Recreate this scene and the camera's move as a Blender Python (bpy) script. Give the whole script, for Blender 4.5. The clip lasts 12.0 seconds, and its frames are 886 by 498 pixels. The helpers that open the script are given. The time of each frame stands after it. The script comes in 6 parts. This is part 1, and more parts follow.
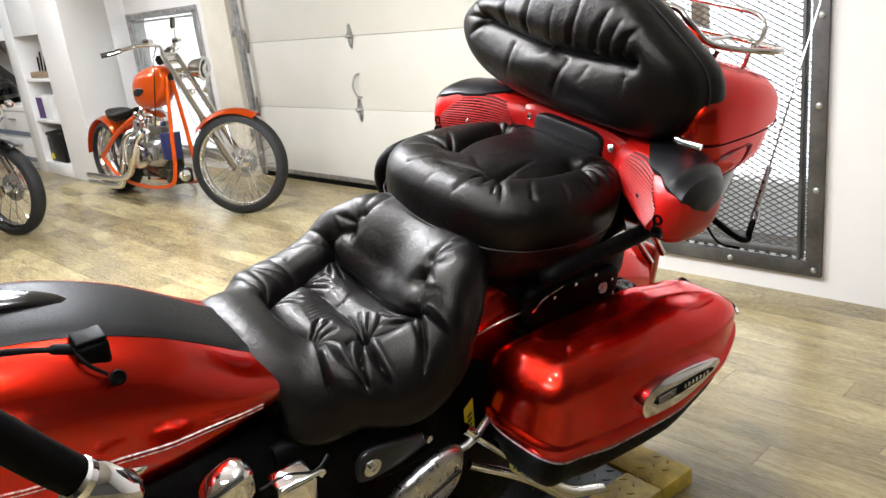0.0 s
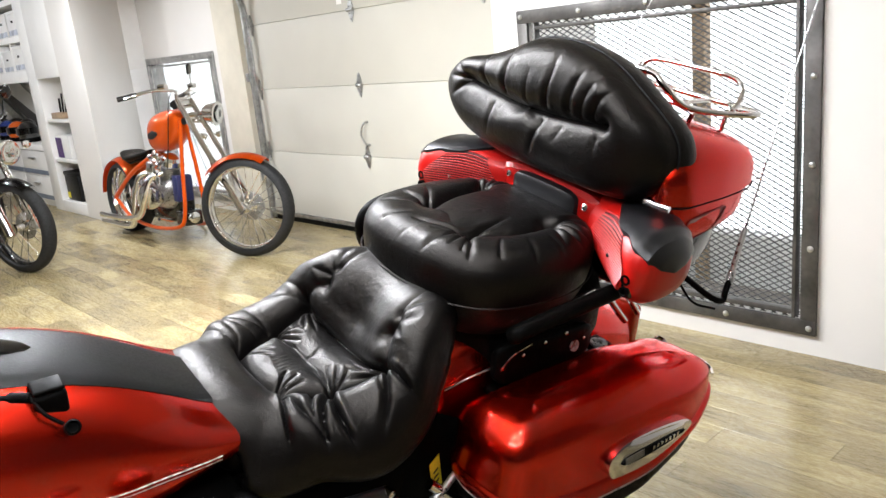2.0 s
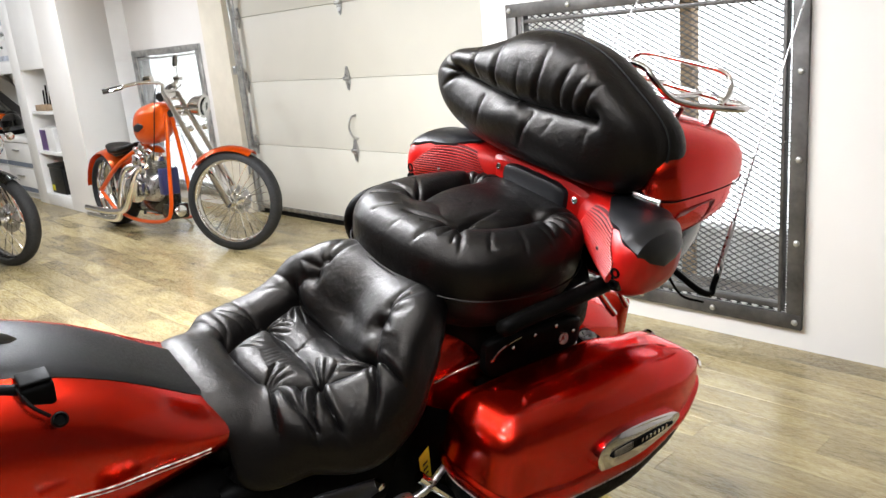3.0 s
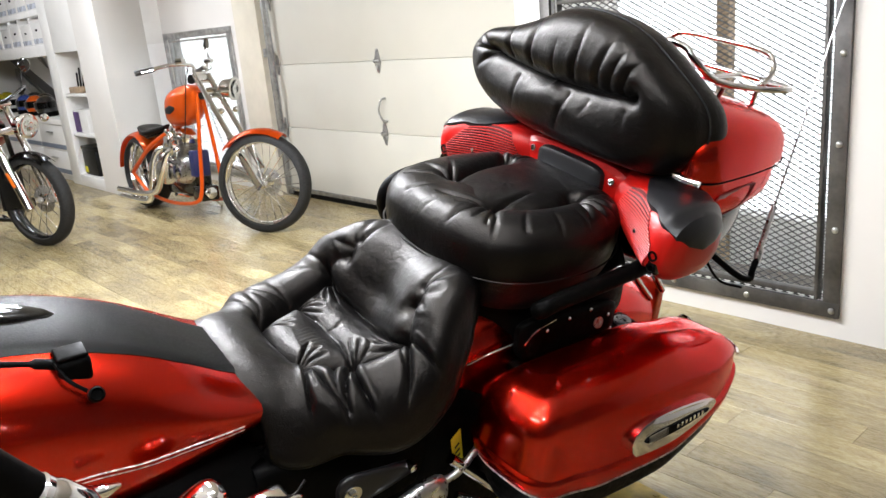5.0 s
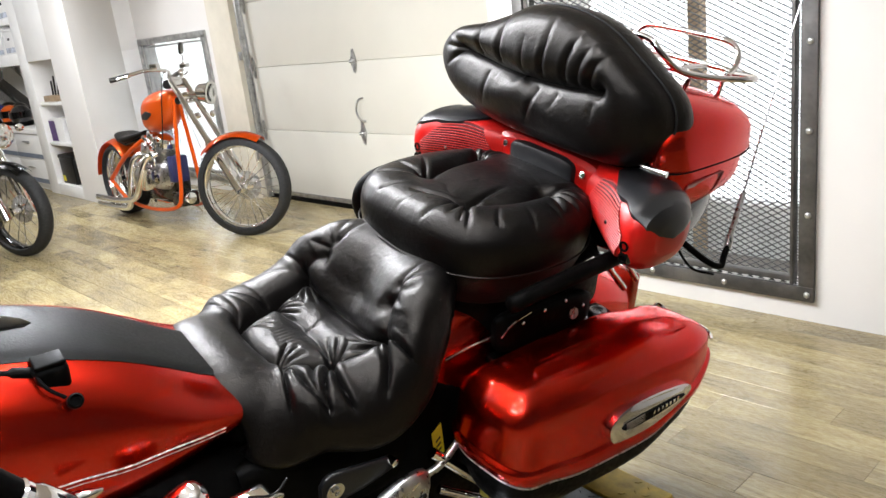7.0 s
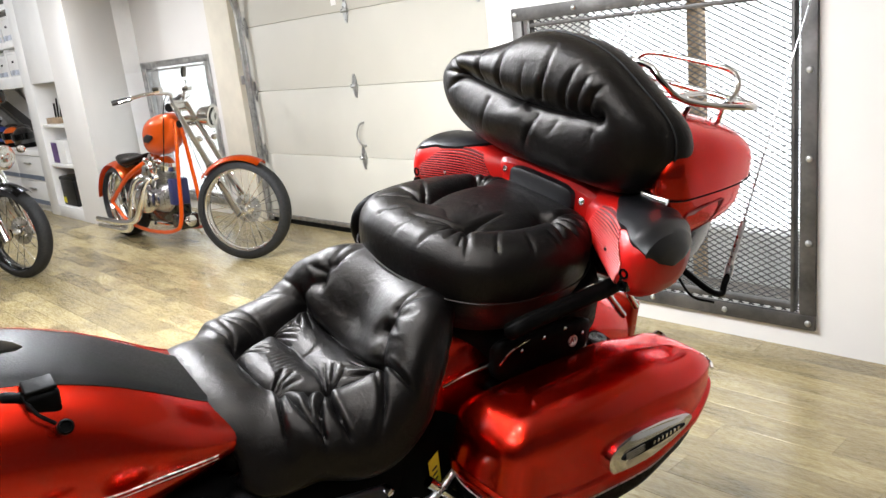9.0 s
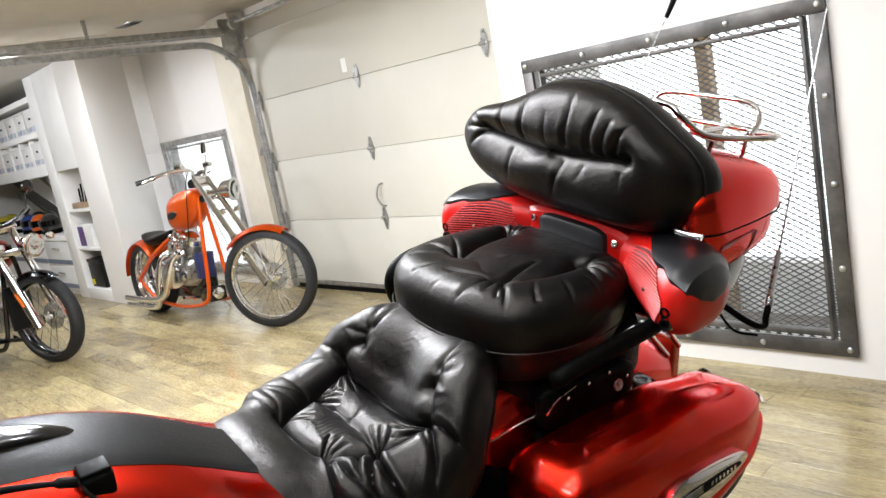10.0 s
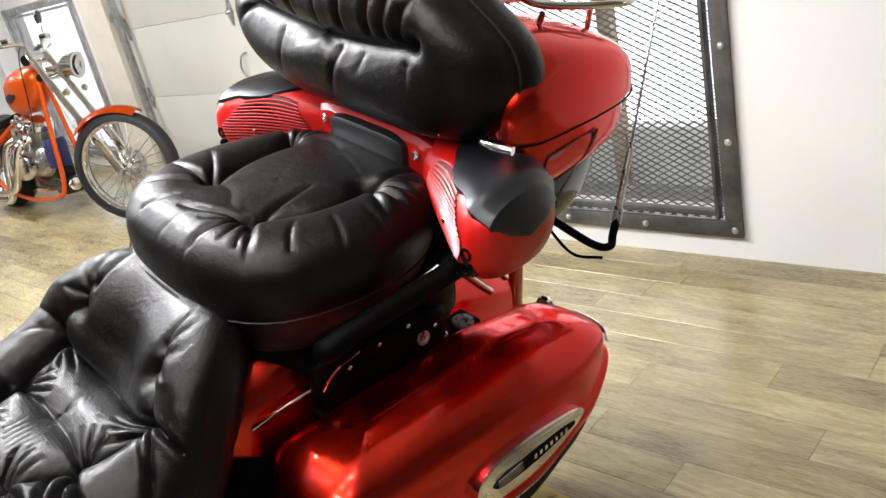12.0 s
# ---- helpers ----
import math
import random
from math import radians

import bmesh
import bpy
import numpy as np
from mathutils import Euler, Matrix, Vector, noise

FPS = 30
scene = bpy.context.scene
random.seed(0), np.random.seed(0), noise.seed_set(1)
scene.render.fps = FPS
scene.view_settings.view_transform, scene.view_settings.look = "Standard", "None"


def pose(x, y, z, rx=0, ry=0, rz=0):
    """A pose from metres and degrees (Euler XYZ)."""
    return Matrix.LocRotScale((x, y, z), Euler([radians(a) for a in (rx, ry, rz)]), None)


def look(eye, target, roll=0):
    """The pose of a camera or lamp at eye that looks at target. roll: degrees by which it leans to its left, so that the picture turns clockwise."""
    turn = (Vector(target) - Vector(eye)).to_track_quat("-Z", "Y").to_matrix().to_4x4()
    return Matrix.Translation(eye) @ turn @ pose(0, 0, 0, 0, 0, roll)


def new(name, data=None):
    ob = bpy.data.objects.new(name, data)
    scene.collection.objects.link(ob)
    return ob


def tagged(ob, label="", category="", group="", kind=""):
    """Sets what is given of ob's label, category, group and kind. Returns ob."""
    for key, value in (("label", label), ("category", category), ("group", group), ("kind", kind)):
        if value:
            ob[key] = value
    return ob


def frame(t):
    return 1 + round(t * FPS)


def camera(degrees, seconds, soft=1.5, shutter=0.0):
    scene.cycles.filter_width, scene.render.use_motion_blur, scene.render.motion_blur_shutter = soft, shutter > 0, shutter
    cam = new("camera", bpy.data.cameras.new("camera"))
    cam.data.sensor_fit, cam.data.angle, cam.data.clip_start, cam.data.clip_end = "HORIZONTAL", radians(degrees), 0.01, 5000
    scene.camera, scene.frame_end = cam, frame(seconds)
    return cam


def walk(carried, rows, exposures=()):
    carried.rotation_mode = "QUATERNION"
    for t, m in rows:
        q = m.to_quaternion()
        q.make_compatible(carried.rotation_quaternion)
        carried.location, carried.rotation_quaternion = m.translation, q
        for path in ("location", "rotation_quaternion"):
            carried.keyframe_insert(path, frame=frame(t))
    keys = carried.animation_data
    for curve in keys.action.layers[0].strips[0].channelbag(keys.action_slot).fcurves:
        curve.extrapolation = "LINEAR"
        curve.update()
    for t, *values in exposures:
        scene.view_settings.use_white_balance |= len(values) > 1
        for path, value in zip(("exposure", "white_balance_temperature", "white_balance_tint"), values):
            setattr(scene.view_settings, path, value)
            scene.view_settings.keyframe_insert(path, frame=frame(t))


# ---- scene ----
cam = camera(58.5, 12.0)
# seconds, eye x y z, yaw, pitch, roll
PATH = [
    (0, 1.1736, -0.1030, 1.3420, 47.30, -17.83, -6.73),
    (0.5, 1.2074, -0.0666, 1.3410, 47.82, -15.54, -5.13),
    (1, 1.2311, -0.0503, 1.3569, 48.54, -13.02, -4.95),
    (1.5, 1.2488, -0.0417, 1.3544, 49.11, -14.79, -5.78),
    (2, 1.2500, -0.0456, 1.3613, 48.18, -14.54, -5.66),
    (2.5, 1.2478, -0.0493, 1.3586, 47.55, -14.78, -5.51),
    (4.5, 1.2286, -0.0449, 1.3503, 47.17, -15.43, -4.90),
    (5, 1.2224, -0.0506, 1.3447, 49.33, -15.88, -5.25),
    (5.5, 1.2196, -0.0497, 1.3497, 50.43, -15.46, -5.67),
    (6, 1.2320, -0.0404, 1.3592, 49.12, -15.02, -6.78),
    (6.5, 1.2415, -0.0442, 1.3505, 48.08, -15.48, -7.09),
    (7, 1.2501, -0.0490, 1.3462, 48.20, -16.17, -6.80),
    (9, 1.2439, -0.0379, 1.3451, 48.01, -14.41, -6.29),
    (9.5, 1.2380, -0.0387, 1.3460, 49.09, -13.87, -6.92),
    (10, 1.2268, -0.0603, 1.3492, 48.98, -10.29, -10.85),
    (10.5, 1.2230, -0.0942, 1.3588, 41.92, -13.83, -11.92),
    (11, 1.1867, 0.0975, 1.3085, 44.55, -17.96, -14.36),
    (11.5, 1.2057, 0.3305, 1.3248, 44.11, -18.24, -15.30),
    (12, 1.1232, 0.4341, 1.3130, 45.64, -21.40, -12.89),
]
walk(cam, [(t, pose(x, y, z, 90 + pitch, 0, yaw) @ pose(0, 0, 0, 0, 0, roll)) for t, x, y, z, yaw, pitch, roll in PATH])

# ---- light ----
EXPOSURE = -0.42
scene.view_settings.exposure = EXPOSURE
world = bpy.data.worlds.new("world")
scene.world = world
world.use_nodes = True
wn = world.node_tree
sky = wn.nodes.new("ShaderNodeTexSky")
sky.sky_type, sky.sun_disc = "NISHITA", False
sky.sun_elevation, sky.sun_rotation = radians(35), radians(20)
wn.links.new(sky.outputs[0], wn.nodes["Background"].inputs[0])
wn.nodes["Background"].inputs[1].default_value = 0.12


def lamp(name, kind, place, target, energy, size=0.1, size_y=None, colour=(1, 1, 1)):
    data = bpy.data.lights.new(name, kind)
    data.energy, data.color = energy, colour
    if kind == "AREA":
        data.size = size
        if size_y:
            data.shape, data.size_y = "RECTANGLE", size_y
    else:
        data.shadow_soft_size = size
    ob = new(name, data)
    ob.matrix_world = look(place, target)
    return ob


WARM = (0.965, 1.0, 1.07)

# ---- materials ----
def material(name):
    m = bpy.data.materials.new(name)
    m.use_nodes = True
    return m, m.node_tree, m.node_tree.nodes["Principled BSDF"]


def node(t, kind, **props):
    n = t.nodes.new(kind)
    for k, v in props.items():
        if k == "data_type":
            n.data_type = v
        elif k == "blend_type":
            n.blend_type = v
        elif k == "operation":
            n.operation = v
        else:
            n.inputs[k].default_value = v
    return n


def coords(t, scale=(1, 1, 1), space="Object"):
    c = t.nodes.new("ShaderNodeTexCoord")
    mp = t.nodes.new("ShaderNodeMapping")
    mp.inputs["Scale"].default_value = scale
    t.links.new(c.outputs[space], mp.inputs["Vector"])
    return mp.outputs["Vector"]


def noise_tex(t, vec, scale, detail=4.0, rough=0.55, distortion=0.0):
    n = node(t, "ShaderNodeTexNoise", Scale=scale, Detail=detail, Roughness=rough, Distortion=distortion)
    t.links.new(vec, n.inputs["Vector"])
    return n.outputs["Fac"]


def ramp(t, fac, stops):
    r = t.nodes.new("ShaderNodeValToRGB")
    while len(r.color_ramp.elements) < len(stops):
        r.color_ramp.elements.new(0.5)
    for e, (p, c) in zip(r.color_ramp.elements, stops):
        e.position = p
        e.color = (c, c, c, 1) if isinstance(c, (int, float)) else (*c, 1)
    t.links.new(fac, r.inputs["Fac"])
    return r.outputs["Color"]


def bump(t, b, height, strength, distance=0.002):
    n = node(t, "ShaderNodeBump", Strength=strength, Distance=distance)
    t.links.new(height, n.inputs["Height"])
    t.links.new(n.outputs["Normal"], b.inputs["Normal"])
    return n


def surface(name, colour, rough=0.5, metal=0.0, coat=0.0, vary=0.15, scale=6.0, grain=80.0, relief=0.15, rough_vary=0.12, space="Object", spec=0.5):
    """A surface with blotches at a large scale and grain at a small one."""
    m, t, b = material(name)
    v = coords(t, space=space)
    big, fine = noise_tex(t, v, scale), noise_tex(t, v, grain, 3.0)
    lo = tuple(c * (1 - vary) for c in colour)
    hi = tuple(min(1, c * (1 + vary)) for c in colour)
    t.links.new(ramp(t, big, [(0.3, lo), (0.7, hi)]), b.inputs["Base Color"])
    t.links.new(ramp(t, fine, [(0.3, max(0.02, rough - rough_vary)), (0.7, min(1, rough + rough_vary))]), b.inputs["Roughness"])
    b.inputs["Metallic"].default_value = metal
    b.inputs["Coat Weight"].default_value = coat
    b.inputs["Coat Roughness"].default_value = 0.03
    b.inputs["Specular IOR Level"].default_value = spec
    if relief:
        bump(t, b, fine, relief)
    return m


def leather_material(name="black_leather", colour=(0.0012, 0.0010, 0.0010)):
    m, t, b = material(name)
    v = coords(t)
    cells = t.nodes.new("ShaderNodeTexVoronoi")
    cells.inputs["Scale"].default_value = 420
    t.links.new(v, cells.inputs["Vector"])
    soft = noise_tex(t, v, 55, 6.0, 0.6, 0.8)
    broad = noise_tex(t, v, 7, 3.0)
    t.links.new(ramp(t, broad, [(0.35, colour), (0.75, tuple(c * 1.7 for c in colour))]), b.inputs["Base Color"])
    t.links.new(ramp(t, soft, [(0.3, 0.32), (0.7, 0.43)]), b.inputs["Roughness"])
    b.inputs["Specular IOR Level"].default_value = 0.25
    b.inputs["Specular Tint"].default_value = (1.0, 0.93, 0.86, 1)
    first = node(t, "ShaderNodeBump", Strength=0.25, Distance=0.0008)
    t.links.new(cells.outputs["Distance"], first.inputs["Height"])
    second = node(t, "ShaderNodeBump", Strength=0.45, Distance=0.003)
    t.links.new(soft, second.inputs["Height"])
    t.links.new(first.outputs["Normal"], second.inputs["Normal"])
    t.links.new(second.outputs["Normal"], b.inputs["Normal"])
    return m


def paint_material(name, colour, deep, metal=0.6, rough=0.28):
    """Candy paint: a flaked metallic base under a clear coat."""
    m, t, b = material(name)
    v = coords(t)
    flakes = t.nodes.new("ShaderNodeTexVoronoi")
    flakes.inputs["Scale"].default_value = 1500
    t.links.new(v, flakes.inputs["Vector"])
    broad = noise_tex(t, v, 3.0)
    t.links.new(ramp(t, broad, [(0.3, deep), (0.7, colour)]), b.inputs["Base Color"])
    b.inputs["Metallic"].default_value = metal
    b.inputs["Roughness"].default_value = rough
    b.inputs["Coat Weight"].default_value = 0.7
    b.inputs["Coat IOR"].default_value = 1.5
    b.inputs["Specular Tint"].default_value = (*[min(1.0, c / max(colour)) for c in colour], 1)
    b.inputs["Coat Roughness"].default_value = 0.012
    first = node(t, "ShaderNodeBump", Strength=0.04, Distance=0.0004)
    t.links.new(flakes.outputs["Distance"], first.inputs["Height"])
    t.links.new(first.outputs["Normal"], b.inputs["Normal"])
    return m


def plank_material():
    """Vinyl planks: grey-brown wood print with a long grain, each piece of its own tone."""
    m, t, b = material("vinyl_plank")
    info = t.nodes.new("ShaderNodeObjectInfo")
    c = t.nodes.new("ShaderNodeTexCoord")
    shift = node(t, "ShaderNodeVectorMath", operation="MULTIPLY_ADD")
    shift.inputs[1].default_value = (1, 1, 1)
    scaled = node(t, "ShaderNodeMath", operation="MULTIPLY")
    scaled.inputs[1].default_value = 37.0
    t.links.new(info.outputs["Random"], scaled.inputs[0])
    t.links.new(c.outputs["Object"], shift.inputs[0])
    t.links.new(scaled.outputs[0], shift.inputs[2])
    mp = t.nodes.new("ShaderNodeMapping")
    mp.inputs["Scale"].default_value = (1.0, 9.0, 1.0)
    t.links.new(shift.outputs[0], mp.inputs["Vector"])
    grain = noise_tex(t, mp.outputs[0], 5.0, 6.0, 0.65, 0.8)
    mp2 = t.nodes.new("ShaderNodeMapping")
    mp2.inputs["Scale"].default_value = (1.0, 2.2, 1.0)
    t.links.new(shift.outputs[0], mp2.inputs["Vector"])
    blotch = noise_tex(t, mp2.outputs[0], 3.2, 3.0, 0.5)
    fine = noise_tex(t, mp.outputs[0], 40.0, 3.0)
    light = ramp(t, grain, [(0.25, (0.19, 0.145, 0.068)), (0.5, (0.34, 0.280, 0.150)), (0.75, (0.45, 0.39, 0.235))])
    dark = ramp(t, grain, [(0.25, (0.11, 0.085, 0.046)), (0.5, (0.20, 0.163, 0.095)), (0.75, (0.31, 0.262, 0.165))])
    mix = node(t, "ShaderNodeMix", data_type="RGBA")
    t.links.new(ramp(t, blotch, [(0.42, 0.0), (0.72, 1.0)]), mix.inputs["Factor"])
    t.links.new(light, mix.inputs[6])
    t.links.new(dark, mix.inputs[7])
    tone = node(t, "ShaderNodeMix", data_type="RGBA", blend_type="MULTIPLY")
    tone.inputs["Factor"].default_value = 1.0
    t.links.new(mix.outputs[2], tone.inputs[6])
    t.links.new(ramp(t, info.outputs["Random"], [(0.0, (0.66, 0.62, 0.56)), (0.5, (1.0, 0.97, 0.90)), (1.0, (1.22, 1.20, 1.14))]), tone.inputs[7])
    t.links.new(tone.outputs[2], b.inputs["Base Color"])
    t.links.new(ramp(t, fine, [(0.3, 0.2), (0.7, 0.36)]), b.inputs["Roughness"])
    b.inputs["Coat Weight"].default_value = 0.16
    b.inputs["Coat Roughness"].default_value = 0.13
    bump(t, b, grain, 0.12, 0.001)
    return m


LEATHER = leather_material()
PIPING = surface("dark_piping", (0.003, 0.003, 0.003), 0.5, vary=0.2, relief=0.1, spec=0.2)
RED = paint_material("candy_red_paint", (0.64, 0.018, 0.005), (0.58, 0.014, 0.004), metal=1.0, rough=0.27)
RED_PLASTIC = surface("red_plastic", (0.42, 0.006, 0.004), 0.36, coat=0.12, vary=0.06, relief=0, rough_vary=0.03, spec=0.32)
# darkened red that paints the shade between the pod slats
SLAT_SHADE = surface("slat_gap_shade", (0.07, 0.002, 0.002), 0.5, vary=0.1, relief=0, spec=0.2)
ORANGE = paint_material("orange_paint", (0.62, 0.085, 0.007), (0.54, 0.07, 0.006), metal=0.2)
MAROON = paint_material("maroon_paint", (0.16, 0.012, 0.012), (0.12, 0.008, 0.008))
CHROME = surface("chrome", (0.82, 0.82, 0.83), 0.06, metal=1.0, vary=0.05, rough_vary=0.03, relief=0.02)
STEEL = surface("brushed_steel", (0.55, 0.55, 0.55), 0.32, metal=1.0, vary=0.2, relief=0.08)
BLACK_PLASTIC = surface("black_plastic", (0.004, 0.004, 0.004), 0.42, vary=0.3, relief=0.2, spec=0.25)
MATT_BLACK = surface("matt_black_rubber", (0.0016, 0.0015, 0.0014), 0.5, vary=0.3, relief=0.3, spec=0.05)
GLOSS_BLACK = surface("gloss_black", (0.002, 0.002, 0.002), 0.16, coat=0.35, vary=0.2, relief=0.02)
TYRE = surface("tyre_rubber", (0.006, 0.006, 0.006), 0.7, vary=0.3, relief=0.4)
GREY_PLASTIC = surface("dark_grey_plastic", (0.009, 0.009, 0.010), 0.33, vary=0.2, relief=0, rough_vary=0.04, spec=0.4)
WHITE_WALL = surface("white_wall_paint", (0.70, 0.675, 0.64), 0.6, vary=0.03, scale=1.5, grain=120, relief=0.25, rough_vary=0.08)
WHITE_TRIM = surface("white_trim_paint", (0.82, 0.81, 0.79), 0.45, vary=0.03, relief=0.1)
DOOR_SKIN = surface("cream_door_skin", (0.54, 0.525, 0.465), 0.5, vary=0.05, scale=1.2, grain=200, relief=0.3)
BEIGE = surface("beige_jamb_paint", (0.60, 0.555, 0.455), 0.55, vary=0.06, relief=0.15)
GALVANISED = surface("galvanised_steel", (0.42, 0.42, 0.41), 0.38, metal=0.9, vary=0.3, scale=20, relief=0.1)
RAW_STEEL = surface("dark_raw_steel", (0.10, 0.095, 0.09), 0.5, metal=0.7, vary=0.55, scale=5, grain=60, relief=0.25)
DARK_WALL = surface("dark_grey_plain", (0.09, 0.085, 0.08), 0.7, vary=0.06, relief=0.2)
CEILING = surface("ceiling_paint", (0.52, 0.50, 0.47), 0.7, vary=0.04, relief=0.3)
YELLOW = surface("yellow_lift_paint", (0.52, 0.38, 0.05), 0.5, vary=0.35, scale=18, relief=0.3)
TREAD = surface("grey_tread_plate", (0.09, 0.09, 0.095), 0.42, metal=0.6, vary=0.4, relief=0.2)
YELLOW_TAG = surface("yellow_paper", (0.75, 0.65, 0.03), 0.6, vary=0.1)
PLANK = plank_material()
GROUT = surface("dark_joint", (0.07, 0.055, 0.04), 0.7)


def glow_material(name, colour, strength):
    m, t, b = material(name)
    b.inputs["Base Color"].default_value = (*colour, 1)
    b.inputs["Emission Color"].default_value = (*colour, 1)
    b.inputs["Emission Strength"].default_value = strength
    return m


def glass_material(name, colour=(0.95, 0.97, 0.97), rough=0.02):
    m, t, b = material(name)
    b.inputs["Base Color"].default_value = (*colour, 1)
    b.inputs["Transmission Weight"].default_value = 1.0
    b.inputs["Roughness"].default_value = rough
    b.inputs["IOR"].default_value = 1.45
    return m


OUTSIDE = glow_material("bright_daylight", (0.94, 0.97, 1.0), 3.6)
BULB = glow_material("lit_bulb", (1.0, 0.93, 0.82), 40.0)
TUBE_GLOW = glow_material("lit_tube", (1.0, 0.97, 0.9), 12.0)
GLASS = glass_material("clear_glass")
LENS_RED = surface("red_reflector", (0.7, 0.03, 0.01), 0.2, coat=1.0, vary=0.1)


# ---- building helpers ----
def part(name, bm, mat, parent=None, label="", smooth=True, matrix=None):
    """Links a bmesh as one mesh object under a thing or a part."""
    me = bpy.data.meshes.new(name)
    bmesh.ops.recalc_face_normals(bm, faces=bm.faces)
    bm.to_mesh(me)
    bm.free()
    if smooth:
        me.polygons.foreach_set("use_smooth", [True] * len(me.polygons))
        me.set_sharp_from_angle(angle=radians(38))
    me.materials.append(mat)
    ob = new(name, me)
    if parent:
        ob.parent = parent
    if matrix:
        ob.matrix_basis = matrix
    if label:
        tagged(ob, label)
    return ob


def thing(name, m, label, category, group="", kind=""):
    ob = new(name)
    ob.empty_display_size = 0.1
    ob.matrix_basis = m
    return tagged(ob, label, category, group, kind)


def box(bm, lo, hi, bevel=0.0, segs=2):
    lo, hi = Vector(lo), Vector(hi)
    res = bmesh.ops.create_cube(bm, size=1.0)
    vs = res["verts"]
    for v in vs:
        v.co = Vector([(a + b) / 2 + c * (b - a) for a, b, c in zip(lo, hi, v.co)])
    if bevel:
        es = {e for v in vs for e in v.link_edges}
        bmesh.ops.bevel(bm, geom=list(es), offset=bevel, segments=segs, affect="EDGES", profile=0.5)
    return bm


def boxed(lo, hi, bevel=0.004, segs=2):
    return box(bmesh.new(), lo, hi, bevel, segs)


def frames_along(pts):
    """Tangents and side vectors along a polyline, without twist."""
    pts = [Vector(p) for p in pts]
    out, side = [], None
    for i, p in enumerate(pts):
        tan = (pts[min(i + 1, len(pts) - 1)] - pts[max(i - 1, 0)]).normalized()
        if side is None:
            side = tan.orthogonal().normalized()
        else:
            side = (side - tan * side.dot(tan)).normalized()
        out.append((p, side, tan.cross(side)))
    return out


def bridge(bm, rings, closed=True, caps=True):
    vs = [[bm.verts.new(p) for p in r] for r in rings]
    n = len(vs[0])
    for a, b in zip(vs, vs[1:]):
        for i in range(n if closed else n - 1):
            j = (i + 1) % n
            bm.faces.new((a[i], a[j], b[j], b[i]))
    if caps and closed:
        bm.faces.new(vs[0][::-1])
        bm.faces.new(vs[-1])
    return vs


def tube(bm, pts, radius, segs=10, closed=False, caps=True):
    """A round bar along a polyline; radius: a number or one for each point."""
    fr = frames_along(pts)
    rad = radius if isinstance(radius, (list, tuple)) else [radius] * len(fr)
    rings = [[p + (a * math.cos(q) + b * math.sin(q)) * r for q in [2 * math.pi * k / segs for k in range(segs)]] for (p, a, b), r in zip(fr, rad)]
    if closed:
        rings.append(rings[0])
    bridge(bm, rings, caps=caps and not closed)
    return bm


def smooth_line(pts, n=8):
    """Catmull-Rom through the points."""
    pts = [Vector(p) for p in pts]
    ext = [2 * pts[0] - pts[1]] + pts + [2 * pts[-1] - pts[-2]]
    out = []
    for i in range(1, len(ext) - 2):
        a, b, c, d = ext[i - 1:i + 3]
        for k in range(n):
            t = k / n
            out.append(0.5 * (2 * b + (c - a) * t + (2 * a - 5 * b + 4 * c - d) * t * t + (3 * b - a - 3 * c + d) * t ** 3))
    out.append(pts[-1])
    return out


def bar(pts, radius, segs=10, n=8, smooth=True):
    return tube(bmesh.new(), smooth_line(pts, n) if smooth else pts, radius, segs)


def lathe(bm, profile, origin=(0, 0, 0), axis=(0, 0, 1), segs=32, caps=True):
    """Turns (radius, height) pairs round an axis."""
    o, ax = Vector(origin), Vector(axis).normalized()
    a = ax.orthogonal().normalized()
    b = ax.cross(a)
    rings = [[o + ax * h + (a * math.cos(q) + b * math.sin(q)) * max(r, 0.0004) for q in [2 * math.pi * k / segs for k in range(segs)]] for r, h in profile]
    bridge(bm, rings, caps=caps)
    return bm


def turned(profile, origin=(0, 0, 0), axis=(0, 0, 1), segs=32, caps=True):
    return lathe(bmesh.new(), profile, origin, axis, segs, caps)


def rounded(cx, cz, wx, wz, power=4.0, n=40):
    """A rounded rectangle (superellipse) as (a, b) pairs."""
    out = []
    for k in range(n):
        q = 2 * math.pi * k / n
        c, s = math.cos(q), math.sin(q)
        out.append((cx + wx * math.copysign(abs(c) ** (2 / power), c), cz + wz * math.copysign(abs(s) ** (2 / power), s)))
    return out


def lerp_table(table, v):
    """Smooth values from rows (v, a, b, ...)."""
    if v <= table[0][0]:
        return table[0][1:]
    for p, q in zip(table, table[1:]):
        if v <= q[0]:
            k = (v - p[0]) / (q[0] - p[0])
            k = k * k * (3 - 2 * k)
            return tuple(a + (b - a) * k for a, b in zip(p[1:], q[1:]))
    return table[-1][1:]


